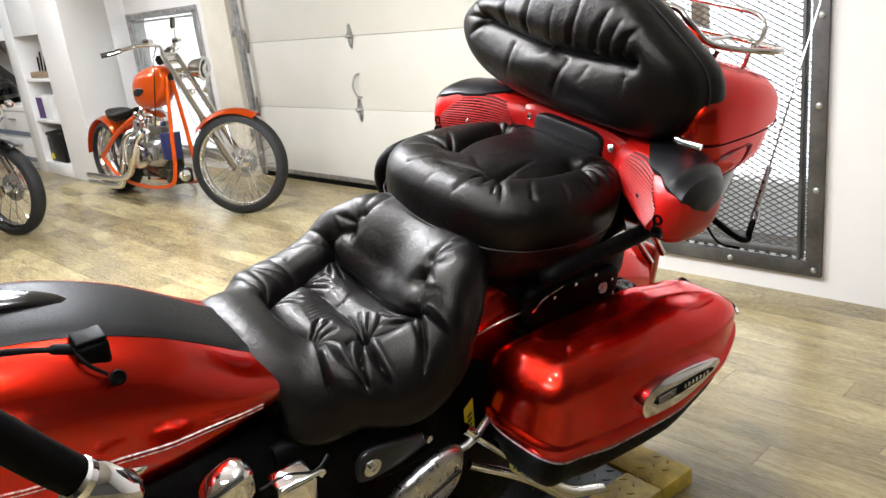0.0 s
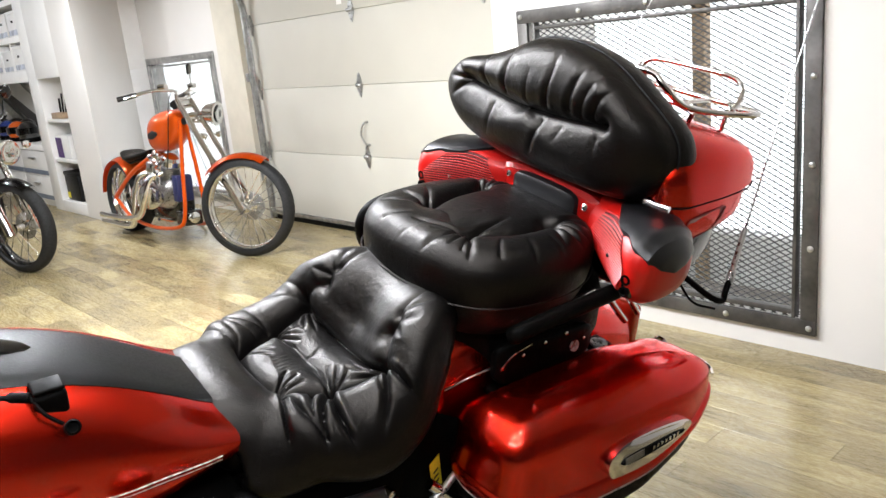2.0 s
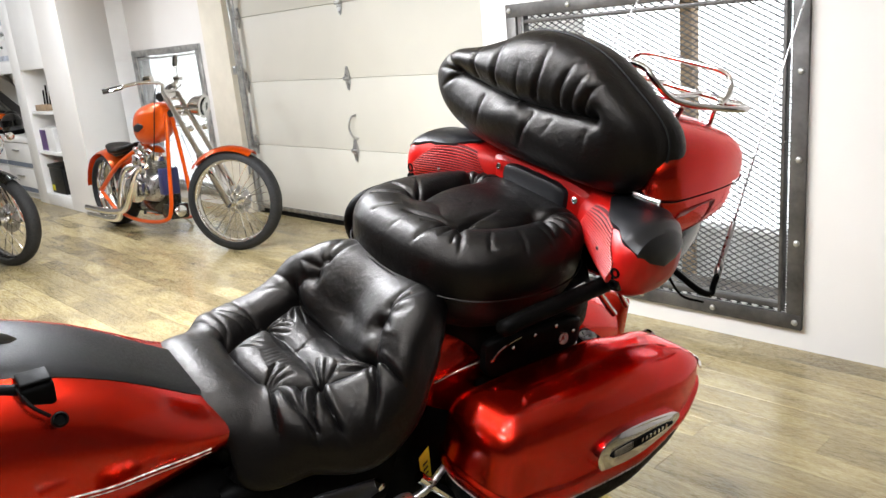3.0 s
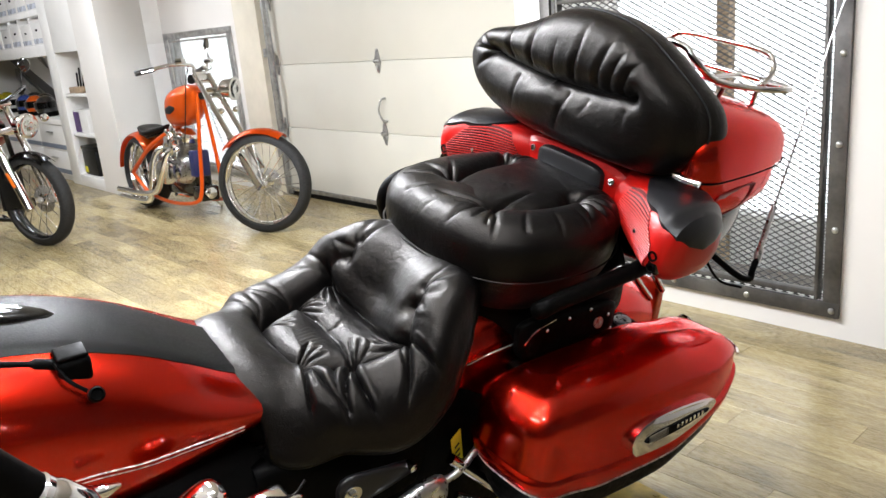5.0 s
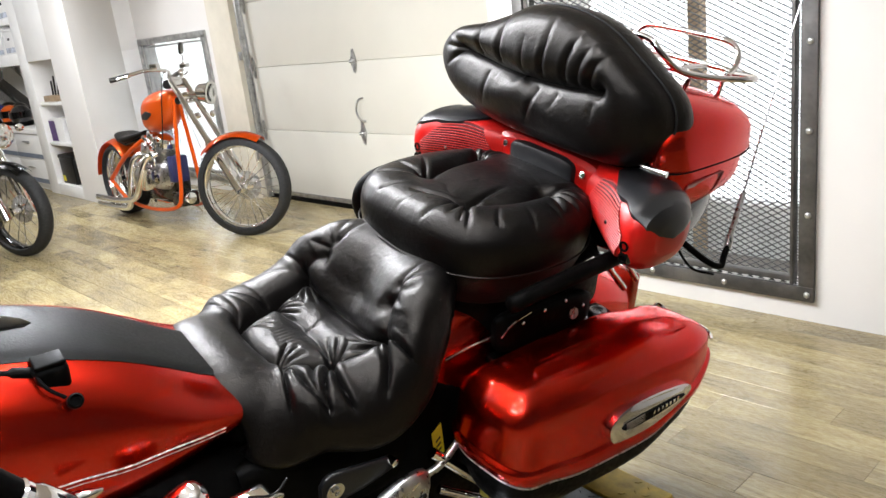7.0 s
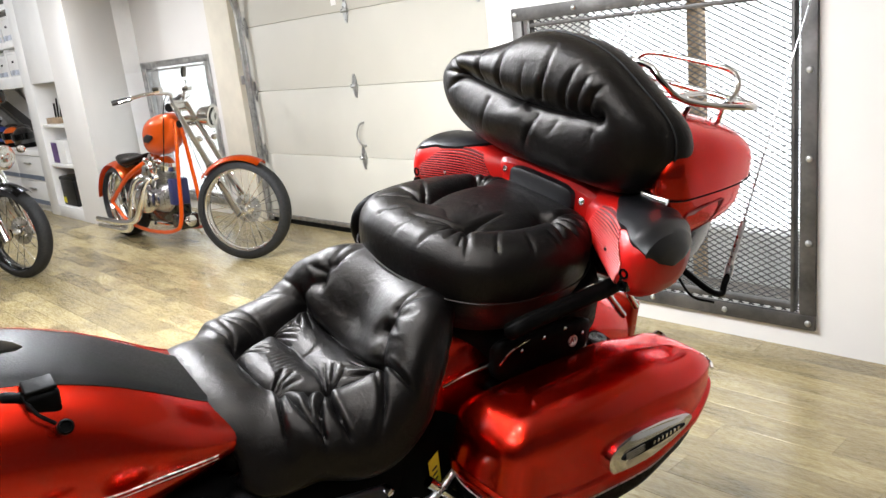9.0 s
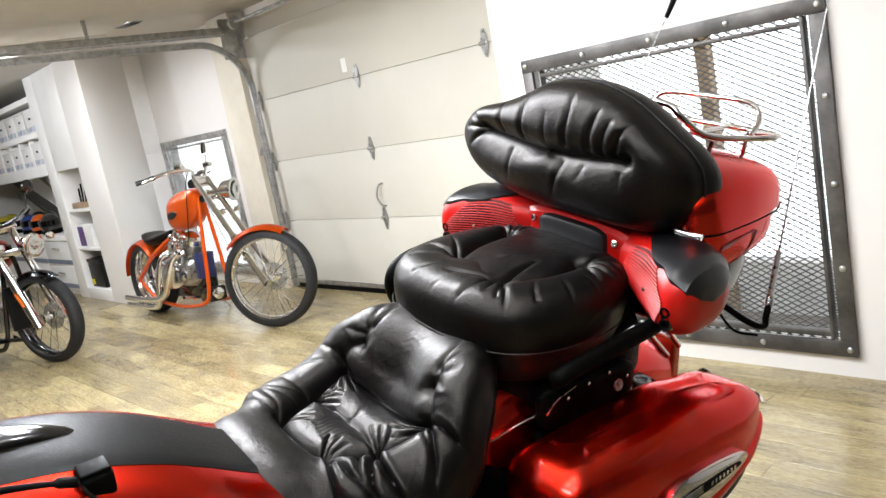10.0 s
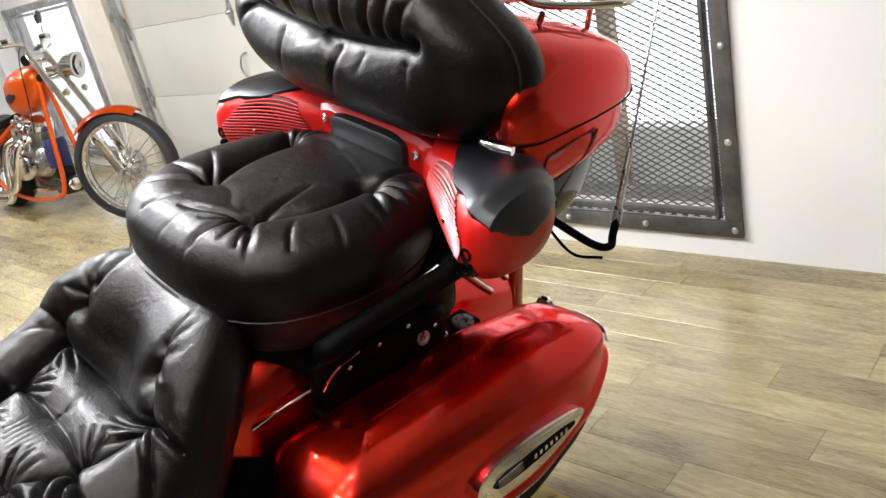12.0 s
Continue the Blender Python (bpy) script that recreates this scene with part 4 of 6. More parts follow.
BADGE = closed_spline([(0.762, 0.600), (0.768, 0.578), (0.79, 0.571), (0.89, 0.572), (1.00, 0.590), (1.022, 0.600), (1.018, 0.610), (0.985, 0.624), (0.90, 0.637), (0.82, 0.637), (0.778, 0.622)], 56)
for s in (1, -1):
    bag = part("saddlebag", bmesh.new(), RED, bike, "hard candy red saddlebag", matrix=None if s > 0 else pose(0.04, 0.06, -0.035))
    bm = bmesh.new()
    rows = [[bag_point(x, y, k, i) for x, y in bag_plan] for k, i in BAG_SIDE]
    vs = [[bm.verts.new((s * p.x, p.y, p.z)) for p in r] for r in rows]
    n = len(bag_plan)
    for a, b in zip(vs, vs[1:]):
        for i in range(n):
            bm.faces.new((a[i], a[(i + 1) % n], b[(i + 1) % n], b[i]))
    mid = [bm.verts.new((s * p.x, p.y, p.z + 0.002)) for p in [bag_point(0.33 + (x - 0.33) * 0.05, min(max(y, 0.66), 1.055), 1.0, 0.0) for x, y in bag_plan]]
    for i in range(n):
        bm.faces.new((vs[-1][i], vs[-1][(i + 1) % n], mid[(i + 1) % n], mid[i]))
    bm.faces.new(vs[0][::-1])
    bm.faces.new(mid)
    bmesh.ops.recalc_face_normals(bm, faces=bm.faces)
    bm.to_mesh(bag.data)
    bm.free()
    bag.data.polygons.foreach_set("use_smooth", [True] * len(bag.data.polygons))
    # lower shell
    bm = bmesh.new()
    low = []
    for drop, i in ((0.0, 0.010), (0.004, 0.006), (0.03, 0.010), (0.06, 0.020), (0.085, 0.036), (0.10, 0.058), (0.105, 0.085)):
        low.append([Vector((s * p.x, p.y, p.z - drop)) for p in [bag_point(x, y, -0.012, i) for x, y in bag_plan]])
    bridge(bm, low)
    part("lower_shell", bm, MATT_BLACK, bag, "gloss black lower shell")
    part("lid_seam", tube(bmesh.new(), [(s * p.x, p.y, p.z) for p in [bag_point(x, y, -0.006, 0.0025) for x, y in bag_plan]], 0.0016, 6, closed=True), SILVER, bag, "thin pale seam line")
    # chrome badge plate with a dark inset and plain letters
    part("badge", badge_plate(s, BADGE, -0.004, 0.009, 0.885, 0.604, 0.93), CHROME, bag, "chrome badge plate")
    inner = [(0.888 + (y - 0.888) * 0.76, 0.604 + (z - 0.604) * 0.24) for y, z in BADGE]
    part("inset", badge_plate(s, inner, 0.0115, 0.0130, 0.888, 0.606, 0.97), MATT_BLACK, bag, "dark inset")
    for k in range(7):
        y = 0.880 + 0.013 * k
        part("letter_bar", boxed((-0.001, 0, -0.004), (0.0008, 0.006, 0.004), 0), CHROME, bag, matrix=pose(s * (bag_side(y, 0.606) + 0.0215), y, 0.606))
    for k in range(4):
        part("slot", boxed((-0.001, 0, -0.001), (0.0006, 0.055, 0.001), 0), STEEL, bag, matrix=pose(s * (bag_side(0.83, 0.606) + 0.0222 - 0.0007 * k), 0.80, 0.600 + 0.004 * k))
    part("rear_trim", turned([(0.020, 0), (0.022, 0.006), (0.016, 0.012), (0.012, 0.008), (0, 0.008)], (s * 0.240, 1.180, 0.628), (0, 1, 0.2), 22), CHROME, bag, "chrome latch ring")
    part("end_strip", bar([(s * p.x, p.y, p.z) for p in [bag_point(x, y, 0.62, -0.001) for x, y in ((0.30, 1.196), (0.35, 1.193), (0.385, 1.178), (0.405, 1.158))]], 0.004, 8), CHROME, bag, "chrome strip on the rear end")
    # guard bars in front of the bag
    for pts, r in (([(s * 0.26, 0.47, 0.56), (s * 0.30, 0.58, 0.45), (s * 0.33, 0.72, 0.30), (s * 0.33, 0.86, 0.22)], 0.012), ([(s * 0.25, 0.50, 0.44), (s * 0.30, 0.62, 0.37), (s * 0.33, 0.76, 0.24)], 0.010)):
        part("guard_bar", bar(pts, r, 12), CHROME, bike, "chrome guard bar")
    part("guard_clamp", turned([(0.018, 0), (0.018, 0.03), (0.012, 0.034), (0, 0.034)], (s * 0.305, 0.585, 0.435), (0, 0.6, -0.8), 18), CHROME, bike)

# rear body between seat and bags
part("rear_fender", loft_y(dense([(0.44, 0, 0.62, 0.10, 0.06, 3), (0.50, 0, 0.63, 0.16, 0.12, 3), (0.62, 0, 0.64, 0.195, 0.17, 3), (0.85, 0, 0.62, 0.18, 0.17, 3), (1.1, 0, 0.58, 0.15, 0.13, 3), (1.22, 0, 0.54, 0.12, 0.10, 3)], 4)), RED, bike, "red rear fender")
part("inner_panel", loft_y(dense([(0.40, 0.11, 0.40, 0.08, 0.20, 4), (0.46, 0.12, 0.42, 0.10, 0.24, 4), (0.60, 0.12, 0.40, 0.10, 0.24, 4), (0.74, 0.10, 0.34, 0.08, 0.18, 4)], 3), 28), MATT_BLACK, bike, "black inner panel behind the seat")
part("tail_reflector", boxed((0.02, 1.25, 0.50), (0.10, 1.285, 0.64), 0.012, 3), LENS_RED, bike, "red rear reflector")
part("bag_mount", boxed((0.17, 0.66, 0.655), (0.225, 1.02, 0.680), 0.008, 3), MATT_BLACK, bike, "black bag bracket")
for y in (0.74, 0.84, 0.93):
    part("bolt", turned([(0.012, 0), (0.012, 0.006), (0.008, 0.009), (0, 0.009)], (0.21, y, 0.681), segs=12), CHROME, bike)
part("bracket_ring", turned([(0.020, 0), (0.020, 0.006), (0.012, 0.006), (0.012, 0.003), (0, 0.003)], (0.21, 0.985, 0.681), segs=24), STEEL, bike)
for y0, z0, y1, z1 in ((0.92, 0.86, 1.02, 0.75), (0.97, 0.87, 1.06, 0.76)):
    part("strut", bar([(0.25, y0, z0), (0.245, y1, z1)], 0.008, smooth=False), CHROME, bike, "chrome rail strut")
part("bag_trim", bar([(0.18, 0.56, 0.70), (0.20, 0.62, 0.725), (0.21, 0.70, 0.735)], 0.004), CHROME, bike, "thin chrome trim")
part("rail_elbow", bar([(0.21, 0.84, 0.80), (0.235, 0.86, 0.84), (0.25, 0.90, 0.86)], 0.011), CHROME, bike)

# black cover below the near rail with its screws and trim
cover2 = part("rail_cover", loft_y(dense([(0.655, 0.215, 0.745, 0.008, 0.03, 4), (0.675, 0.222, 0.745, 0.014, 0.045, 4), (0.75, 0.232, 0.745, 0.015, 0.048, 4), (0.88, 0.232, 0.74, 0.014, 0.042, 4), (0.92, 0.228, 0.735, 0.008, 0.03, 4)], 4), 32), MATT_BLACK, bike, "black cover below the grab rail")
part("cover_trim", bar([(0.236, 0.660, 0.745), (0.242, 0.672, 0.768), (0.248, 0.692, 0.784), (0.249, 0.725, 0.792)], 0.0024, 8), CHROME, cover2, "thin chrome trim")
for y, z in ((0.705, 0.770), (0.765, 0.780), (0.826, 0.782), (0.883, 0.752)):
    part("screw", turned([(0.004, 0), (0.004, 0.003), (0.002, 0.004), (0, 0.004)], (0.2465, y, z), (1, 0, 0.2), 12), CHROME, cover2)
part("ring", turned([(0.013, 0), (0.013, 0.004), (0.009, 0.004), (0.008, 0.001), (0, 0.001)], (0.2470, 0.855, 0.742), (1, 0, 0.2), 20), STEEL, cover2)

# grab rails
for s in (1, -1):
    part("grab_rail", bar([(s * 0.265, 0.655, 0.842), (s * 0.277, 0.656, 0.852), (s * 0.28, 0.675, 0.858), (s * 0.28, 0.75, 0.862), (s * 0.28, 0.86, 0.866), (s * 0.275, 0.94, 0.868), (s * 0.25, 0.97, 0.866)] if s > 0 else [(s * 0.24, 0.72, 0.775), (s * 0.272, 0.672, 0.805), (s * 0.28, 0.650, 0.852), (s * 0.278, 0.654, 0.892), (s * 0.275, 0.685, 0.918), (s * 0.275, 0.745, 0.926), (s * 0.268, 0.83, 0.926), (s * 0.24, 0.92, 0.92)], 0.018, 16), MATT_BLACK, bike, "black padded grab rail")

# speaker pods
POD = [(0.085, 1.045, 0.968, 0.05, 0.042, 3), (0.15, 1.035, 0.966, 0.065, 0.055, 3), (0.22, 1.015, 0.958, 0.085, 0.070, 2.8), (0.30, 0.985, 0.950, 0.10, 0.080, 2.7), (0.345, 0.965, 0.948, 0.098, 0.078, 2.6), (0.374, 0.957, 0.950, 0.078, 0.062, 2.4), (0.386, 0.957, 0.952, 0.045, 0.038, 2.2)]
pod_rows = dense(POD, 5)


def pod_front(x, z, out=0.0):
    for p, q in zip(pod_rows, pod_rows[1:]):
        if p[0] <= x <= q[0]:
            k = (x - p[0]) / (q[0] - p[0])
            _, yc, zc, hy, hz, pw = [a + (b - a) * k for a, b in zip(p, q)]
            f = max(0.0, 1 - (abs(z - zc) / hz) ** pw) ** (1 / pw)
            return yc - hy * f - out
    return 0.95


for s in (1, -1):
    bm = bmesh.new()
    bridge(bm, [[Vector((s * x, a, b)) for a, b in rounded(yc, zc, hy, hz, pw, 40)] for x, yc, zc, hy, hz, pw in pod_rows])
    pod = part("speaker_pod", bm, RED_PLASTIC, bike, "red speaker pod with slats")
    # dark cone behind the slats
    bm = bmesh.new()
    rr = [[Vector((s * (0.268 + r * math.cos(q)), pod_front(0.268 + r * math.cos(q), 0.955 + r * math.sin(q), 0.0012), 0.955 + r * math.sin(q))) for q in [2 * math.pi * k / 30 for k in range(30)]] for r in (0.052, 0.04, 0.025, 0.001)]
    bridge(bm, rr, caps=False)
    part("cone", bm, MATT_BLACK, pod, "dark speaker cone")
    part("cone_mark", turned([(0.005, 0), (0.004, 0.002), (0, 0.0025)], (s * 0.268, pod_front(0.268, 0.955, 0.004), 0.955), (0, -1, 0), 10), CHROME, pod)
    # shade in the gaps between the slats, painted as a dark red sheet
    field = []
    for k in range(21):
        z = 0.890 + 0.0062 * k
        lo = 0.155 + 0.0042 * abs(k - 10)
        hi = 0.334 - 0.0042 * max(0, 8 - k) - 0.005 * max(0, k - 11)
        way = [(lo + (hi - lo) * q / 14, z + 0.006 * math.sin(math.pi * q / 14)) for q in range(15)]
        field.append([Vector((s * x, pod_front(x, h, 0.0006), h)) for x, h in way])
        part("slat", tube(bmesh.new(), [(s * x, pod_front(x, h, 0.0022), h) for x, h in way], 0.0019, 6), RED_PLASTIC, pod)
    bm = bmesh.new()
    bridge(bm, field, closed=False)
    part("grille_field", bm, SLAT_SHADE, pod, "shade between the slats, painted as a dark red sheet")
    # dark pad over the outer top
    bm = bmesh.new()
    rings = []
    for k in range(24):
        t = min(1.0, k / 19)
        x = 0.205 + 0.1805 * t
        yc, zc, hy, hz, pw = lerp_table(POD, x)
        shrink = 1 - 0.24 * max(0, k - 19)
        half = 62 * min(1.0, 0.1 + 3.0 * t) ** 0.5 + 14 * max(0.0, t - 0.6) / 0.4
        ring = []
        for j in range(17):
            q = radians(74 + 10 * t + half * (-1 + 2 * j / 16))
            c, sn = math.cos(q), math.sin(q)
            e = 0.006 if 0 < j < 16 and 0 < k else -0.004
            ring.append(Vector((s * (x + 0.0015 * max(0, k - 18)), yc + (hy + e) * shrink * math.copysign(abs(c) ** (2 / pw), c), zc + (hz + e) * shrink * math.copysign(abs(sn) ** (2 / pw), sn))))
        rings.append(ring)
    bridge(bm, rings, closed=False)
    part("arm_pad", bm, GREY_PLASTIC, pod, "dark grey arm pad")
    part("screw", turned([(0.008, 0), (0.008, 0.002), (0.005, 0.003), (0.0035, 0.001), (0, 0.001)], (s * 0.127, 0.972, 0.995), (0, -1, 0.25), 16), CHROME, pod)
    jack = part("jack_panel", boxed((s * 0.345 - 0.013, pod_front(0.345, 0.915) - 0.002, 0.900), (s * 0.345 + 0.013, pod_front(0.345, 0.915) + 0.035, 0.955), 0.006, 3), GLOSS_BLACK, pod, "black headset socket")
    for z in (0.914, 0.940):
        part("socket_ring", turned([(0.011, 0), (0.011, 0.004), (0.007, 0.004), (0.006, -0.001), (0, -0.001)], (s * 0.345, pod_front(0.345, 0.915) - 0.002, z), (0, -1, 0), 18), MATT_BLACK, jack)
housing = part("speaker_bridge", loft_y([(0.975, 0, 0.985, 0.15, 0.030, 4), (0.985, 0, 0.985, 0.165, 0.040, 4), (1.06, 0, 0.975, 0.17, 0.05, 4)], 40), RED_PLASTIC, bike, "red bridge between the speakers")
part("bridge_pad", loft_y([(0.960, 0, 0.984, 0.090, 0.024, 5), (0.964, 0, 0.984, 0.101, 0.031, 5), (0.985, 0, 0.984, 0.106, 0.036, 5)], 36), GREY_PLASTIC, bike, "dark grey centre panel")

# trunk; its front is hollowed round the backrest
def front(x, y):
    return y + max(0.0, 1.06 - y) * (1 - min(1.0, abs(x) / 0.31) ** 3)


LID = [(0.985, 0.20, 1.062, 1.09), (0.99, 0.255, 1.056, 1.125), (1.0, 0.285, 1.052, 1.143), (1.02, 0.306, 1.050, 1.155), (1.06, 0.322, 1.048, 1.163), (1.14, 0.322, 1.046, 1.168), (1.22, 0.315, 1.042, 1.164), (1.32, 0.294, 1.034, 1.143), (1.39, 0.262, 1.028, 1.108), (1.425, 0.222, 1.024, 1.075), (1.44, 0.15, 1.022, 1.045)]
bm = bmesh.new()
rings = []
for y, hw, zs, zt in dense(LID, 4):
    ring = []
    for k in range(33):
        q = math.pi * k / 32
        c, sn = math.cos(q), math.sin(q)
        x = hw * math.copysign(abs(c) ** 0.34, c) * (1 - 0.05 * sn)
        ring.append(Vector((x, front(x, y), zs + (zt - zs) * sn ** 0.42)))
    rings.append(ring)
bridge(bm, rings)
lid = part("trunk_lid", bm, RED, bike, "candy red trunk lid")
LOW = [(0.99, 0.20, 1.055, 0.93), (1.0, 0.26, 1.052, 0.905), (1.02, 0.298, 1.046, 0.896), (1.06, 0.315, 1.043, 0.892), (1.14, 0.314, 1.041, 0.892), (1.22, 0.307, 1.037, 0.894), (1.32, 0.284, 1.029, 0.90), (1.38, 0.25, 1.023, 0.915), (1.41, 0.21, 1.019, 0.94), (1.42, 0.14, 1.017, 0.96)]
bm = bmesh.new()
rings = []
for y, hw, zt, zb in dense(LOW, 4):
    ring = []
    for k in range(33):
        q = math.pi + math.pi * k / 32
        c, sn = math.cos(q), math.sin(q)
        x = hw * math.copysign(abs(c) ** 0.36, c) * (1 - 0.20 * sn * sn)
        ring.append(Vector((x, front(x, y), zt + (zt - zb) * (-(abs(sn) ** 0.5)))))
    rings.append(ring)
bridge(bm, rings)
part("trunk_body", bm, RED, bike, "candy red trunk body")
part("trunk_base", loft_y(dense([(1.0, 0, 0.885, 0.17, 0.04, 5), (1.03, 0, 0.870, 0.245, 0.058, 5), (1.14, 0, 0.868, 0.268, 0.060, 5), (1.26, 0, 0.876, 0.25, 0.054, 5), (1.36, 0, 0.888, 0.205, 0.040, 5), (1.39, 0, 0.895, 0.12, 0.025, 4)], 4), 44), GLOSS_BLACK, bike, "black lower trunk base")


def trunk_side(y, z):
    """The left flank of the trunk's body at that height."""
    hw, zt, zb = lerp_table(LOW, y)
    sn2 = min(1.0, max(0.0, (zt - z) / (zt - zb))) ** 4
    return hw * max(0.0, 1 - sn2) ** 0.18 * (1 - 0.20 * sn2)


part("trunk_edge", tube(bmesh.new(), [(trunk_side(1.03 + 0.017 * k, 0.918 + 0.0004 * k) + 0.001, 1.03 + 0.017 * k, 0.918 + 0.0004 * k) for k in range(21)], 0.0025, 6), CHROME, bike, "thin chrome lower edge")
for s in (1, -1):
    part("trunk_seam", tube(bmesh.new(), [(s * (hw + 0.001), y, zs - 0.004) for y, hw, zs, zt in dense(LID[3:], 4)], 0.002, 6), MATT_BLACK, bike, "dark seam line")
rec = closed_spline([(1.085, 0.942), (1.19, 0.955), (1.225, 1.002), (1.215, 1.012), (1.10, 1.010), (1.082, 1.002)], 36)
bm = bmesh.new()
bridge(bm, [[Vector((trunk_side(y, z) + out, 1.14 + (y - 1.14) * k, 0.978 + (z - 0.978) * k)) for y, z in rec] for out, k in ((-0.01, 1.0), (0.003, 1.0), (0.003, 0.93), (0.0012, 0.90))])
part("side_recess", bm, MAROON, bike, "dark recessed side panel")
part("latch", bar([(0.284, 0.972, 1.066), (0.312, 0.968, 1.067), (0.341, 0.975, 1.066)], 0.007, 10), CHROME, bike, "chrome trunk latch")

# luggage rack
rack = part("luggage_rack", bar([(-0.17, 1.40, 1.165), (-0.165, 1.26, 1.185), (-0.135, 1.20, 1.235), (-0.10, 1.195, 1.26), (0.0, 1.195, 1.262), (0.08, 1.195, 1.26), (0.115, 1.20, 1.235), (0.145, 1.25, 1.19), (0.18, 1.36, 1.168), (0.205, 1.45, 1.160), (0.16, 1.478, 1.158), (0.0, 1.48, 1.158), (-0.14, 1.478, 1.158), (-0.17, 1.40, 1.165)], 0.0075, 12), CHROME, bike, "chrome luggage rack")
part("rack_loop", bar([(-0.17, 1.40, 1.165), (-0.165, 1.45, 1.20), (-0.13, 1.468, 1.226), (0.0, 1.47, 1.230), (0.11, 1.468, 1.228), (0.145, 1.46, 1.208), (0.158, 1.44, 1.185), (0.165, 1.40, 1.166)], 0.0070, 12), CHROME, rack)
for x in (-0.065, 0.055):
    part("rack_bar", bar([(x, 1.196, 1.258), (x, 1.215, 1.215), (x, 1.25, 1.182), (x, 1.34, 1.168), (x, 1.479, 1.158)], 0.006, 10), CHROME, rack)
part("rack_bar", bar([(-0.168, 1.30, 1.176), (0, 1.30, 1.176), (0.165, 1.30, 1.178)], 0.006, 10), CHROME, rack)
part("rack_plate", loft_y([(1.43, 0.16, 1.163, 0.004, 0.003, 4), (1.45, 0.165, 1.162, 0.04, 0.004, 4), (1.475, 0.15, 1.160, 0.045, 0.004, 4), (1.485, 0.13, 1.159, 0.01, 0.003, 4)], 20), CHROME, rack, "flat chrome end piece")
for x in (-0.155, 0.155):
    for y in (1.24, 1.39):
        part("rack_leg", bar([(x, y, 1.11), (x * 1.02, y + 0.004, 1.15), (x * 1.06, y + 0.01, 1.178)], 0.006, 10), CHROME, rack)
part("rack_foot", bar([(0.12, 1.12, 1.150), (0.15, 1.13, 1.156), (0.20, 1.18, 1.142), (0.235, 1.26, 1.120), (0.215, 1.32, 1.120), (0.17, 1.33, 1.138)], 0.004, 8), CHROME, rack)

# antennas
for s in (1, -1):
    ant = part("antenna_mount", bar([(s * 0.27, 1.16, 0.845), (s * 0.33, 1.20, 0.80), (s * 0.345, 1.235, 0.785), (s * 0.338, 1.252, 0.80), (s * 0.330, 1.275, 0.83)], 0.0075, 12), MATT_BLACK, bike, "black antenna mount")
    part("cable", bar([(s * 0.28, 1.13, 0.85), (s * 0.31, 1.17, 0.785), (s * 0.34, 1.22, 0.765)], 0.003), MATT_BLACK, ant)
    part("mast", tube(bmesh.new(), [(s * 0.332, 1.268, 0.815), (s * 0.327, 1.28, 0.84), (s * 0.327, 1.28, 0.841), (s * 0.300, 1.345, 0.925)], [0.010, 0.010, 0.0075, 0.0065], 12), STEEL, ant, "grey antenna base rod")
    part("whip", tube(bmesh.new(), [(s * 0.300, 1.345, 0.925), (s * 0.24, 1.515, 1.30), (s * 0.183, 1.682, 1.645)], [0.0025, 0.002, 0.0016], 6), STEEL, ant, "thin steel whip")
    if s < 0:
        part("coil", tube(bmesh.new(), [(s * 0.222, 1.565, 1.405), (s * 0.215, 1.585, 1.45), (s * 0.205, 1.61, 1.50)], [0.006, 0.008, 0.008], 10), MATT_BLACK, ant, "black antenna coil")

# engine, frame and wheels below
part("engine_block", loft_y(dense([(-0.40, 0, 0.45, 0.12, 0.16, 3.5), (-0.3, 0, 0.45, 0.20, 0.24, 3.5), (0.0, 0, 0.45, 0.22, 0.25, 3.5), (0.3, 0, 0.42, 0.21, 0.22, 3.5), (0.5, 0, 0.45, 0.16, 0.20, 3.5)], 3), 36), MATT_BLACK, bike, "black engine block")
part("side_cover", loft_y(dense([(0.10, 0.17, 0.58, 0.03, 0.07, 3), (0.2, 0.18, 0.57, 0.035, 0.09, 3), (0.40, 0.18, 0.55, 0.035, 0.09, 3), (0.52, 0.17, 0.57, 0.03, 0.07, 3)], 3), 28), MATT_BLACK, bike, "black side cover")
part("cylinder_cover", loft_y(dense([(-0.07, 0.285, 0.70, 0.015, 0.02, 3), (-0.05, 0.285, 0.71, 0.028, 0.035, 3), (-0.01, 0.285, 0.72, 0.03, 0.04, 3.2), (0.01, 0.285, 0.72, 0.02, 0.03, 3)], 3), 24), CHROME, bike, "chrome cylinder cover")
cyl = part("cylinder_cover", boxed((0.26, 0.045, 0.60), (0.315, 0.115, 0.69), 0.012, 3), CHROME, bike, "chrome cylinder cover")
part("cover_rim", bar([(0.32, 0.05, 0.69), (0.322, 0.05, 0.70), (0.322, 0.115, 0.70), (0.32, 0.115, 0.69)], 0.004), CHROME, cyl)
part("ignition_lead", bar([(0.30, 0.02, 0.70), (0.31, 0.06, 0.715), (0.31, 0.11, 0.695), (0.30, 0.14, 0.705)], 0.0022), BLACK_PLASTIC, bike)
plate2 = part("pivot_plate", loft_y(dense([(0.215, 0.27, 0.60, 0.008, 0.022, 3), (0.235, 0.27, 0.605, 0.01, 0.034, 3), (0.30, 0.27, 0.60, 0.009, 0.028, 3), (0.37, 0.26, 0.59, 0.008, 0.015, 3)], 3), 24), GREY_PLASTIC, bike, "dark grey pivot plate")
part("pivot_bolt", turned([(0.018, 0), (0.018, 0.003), (0.010, 0.003), (0.010, 0.008), (0.005, 0.008), (0.004, 0.004), (0, 0.004)], (0.281, 0.238, 0.607), (1, 0, 0), 20), CHROME, plate2)
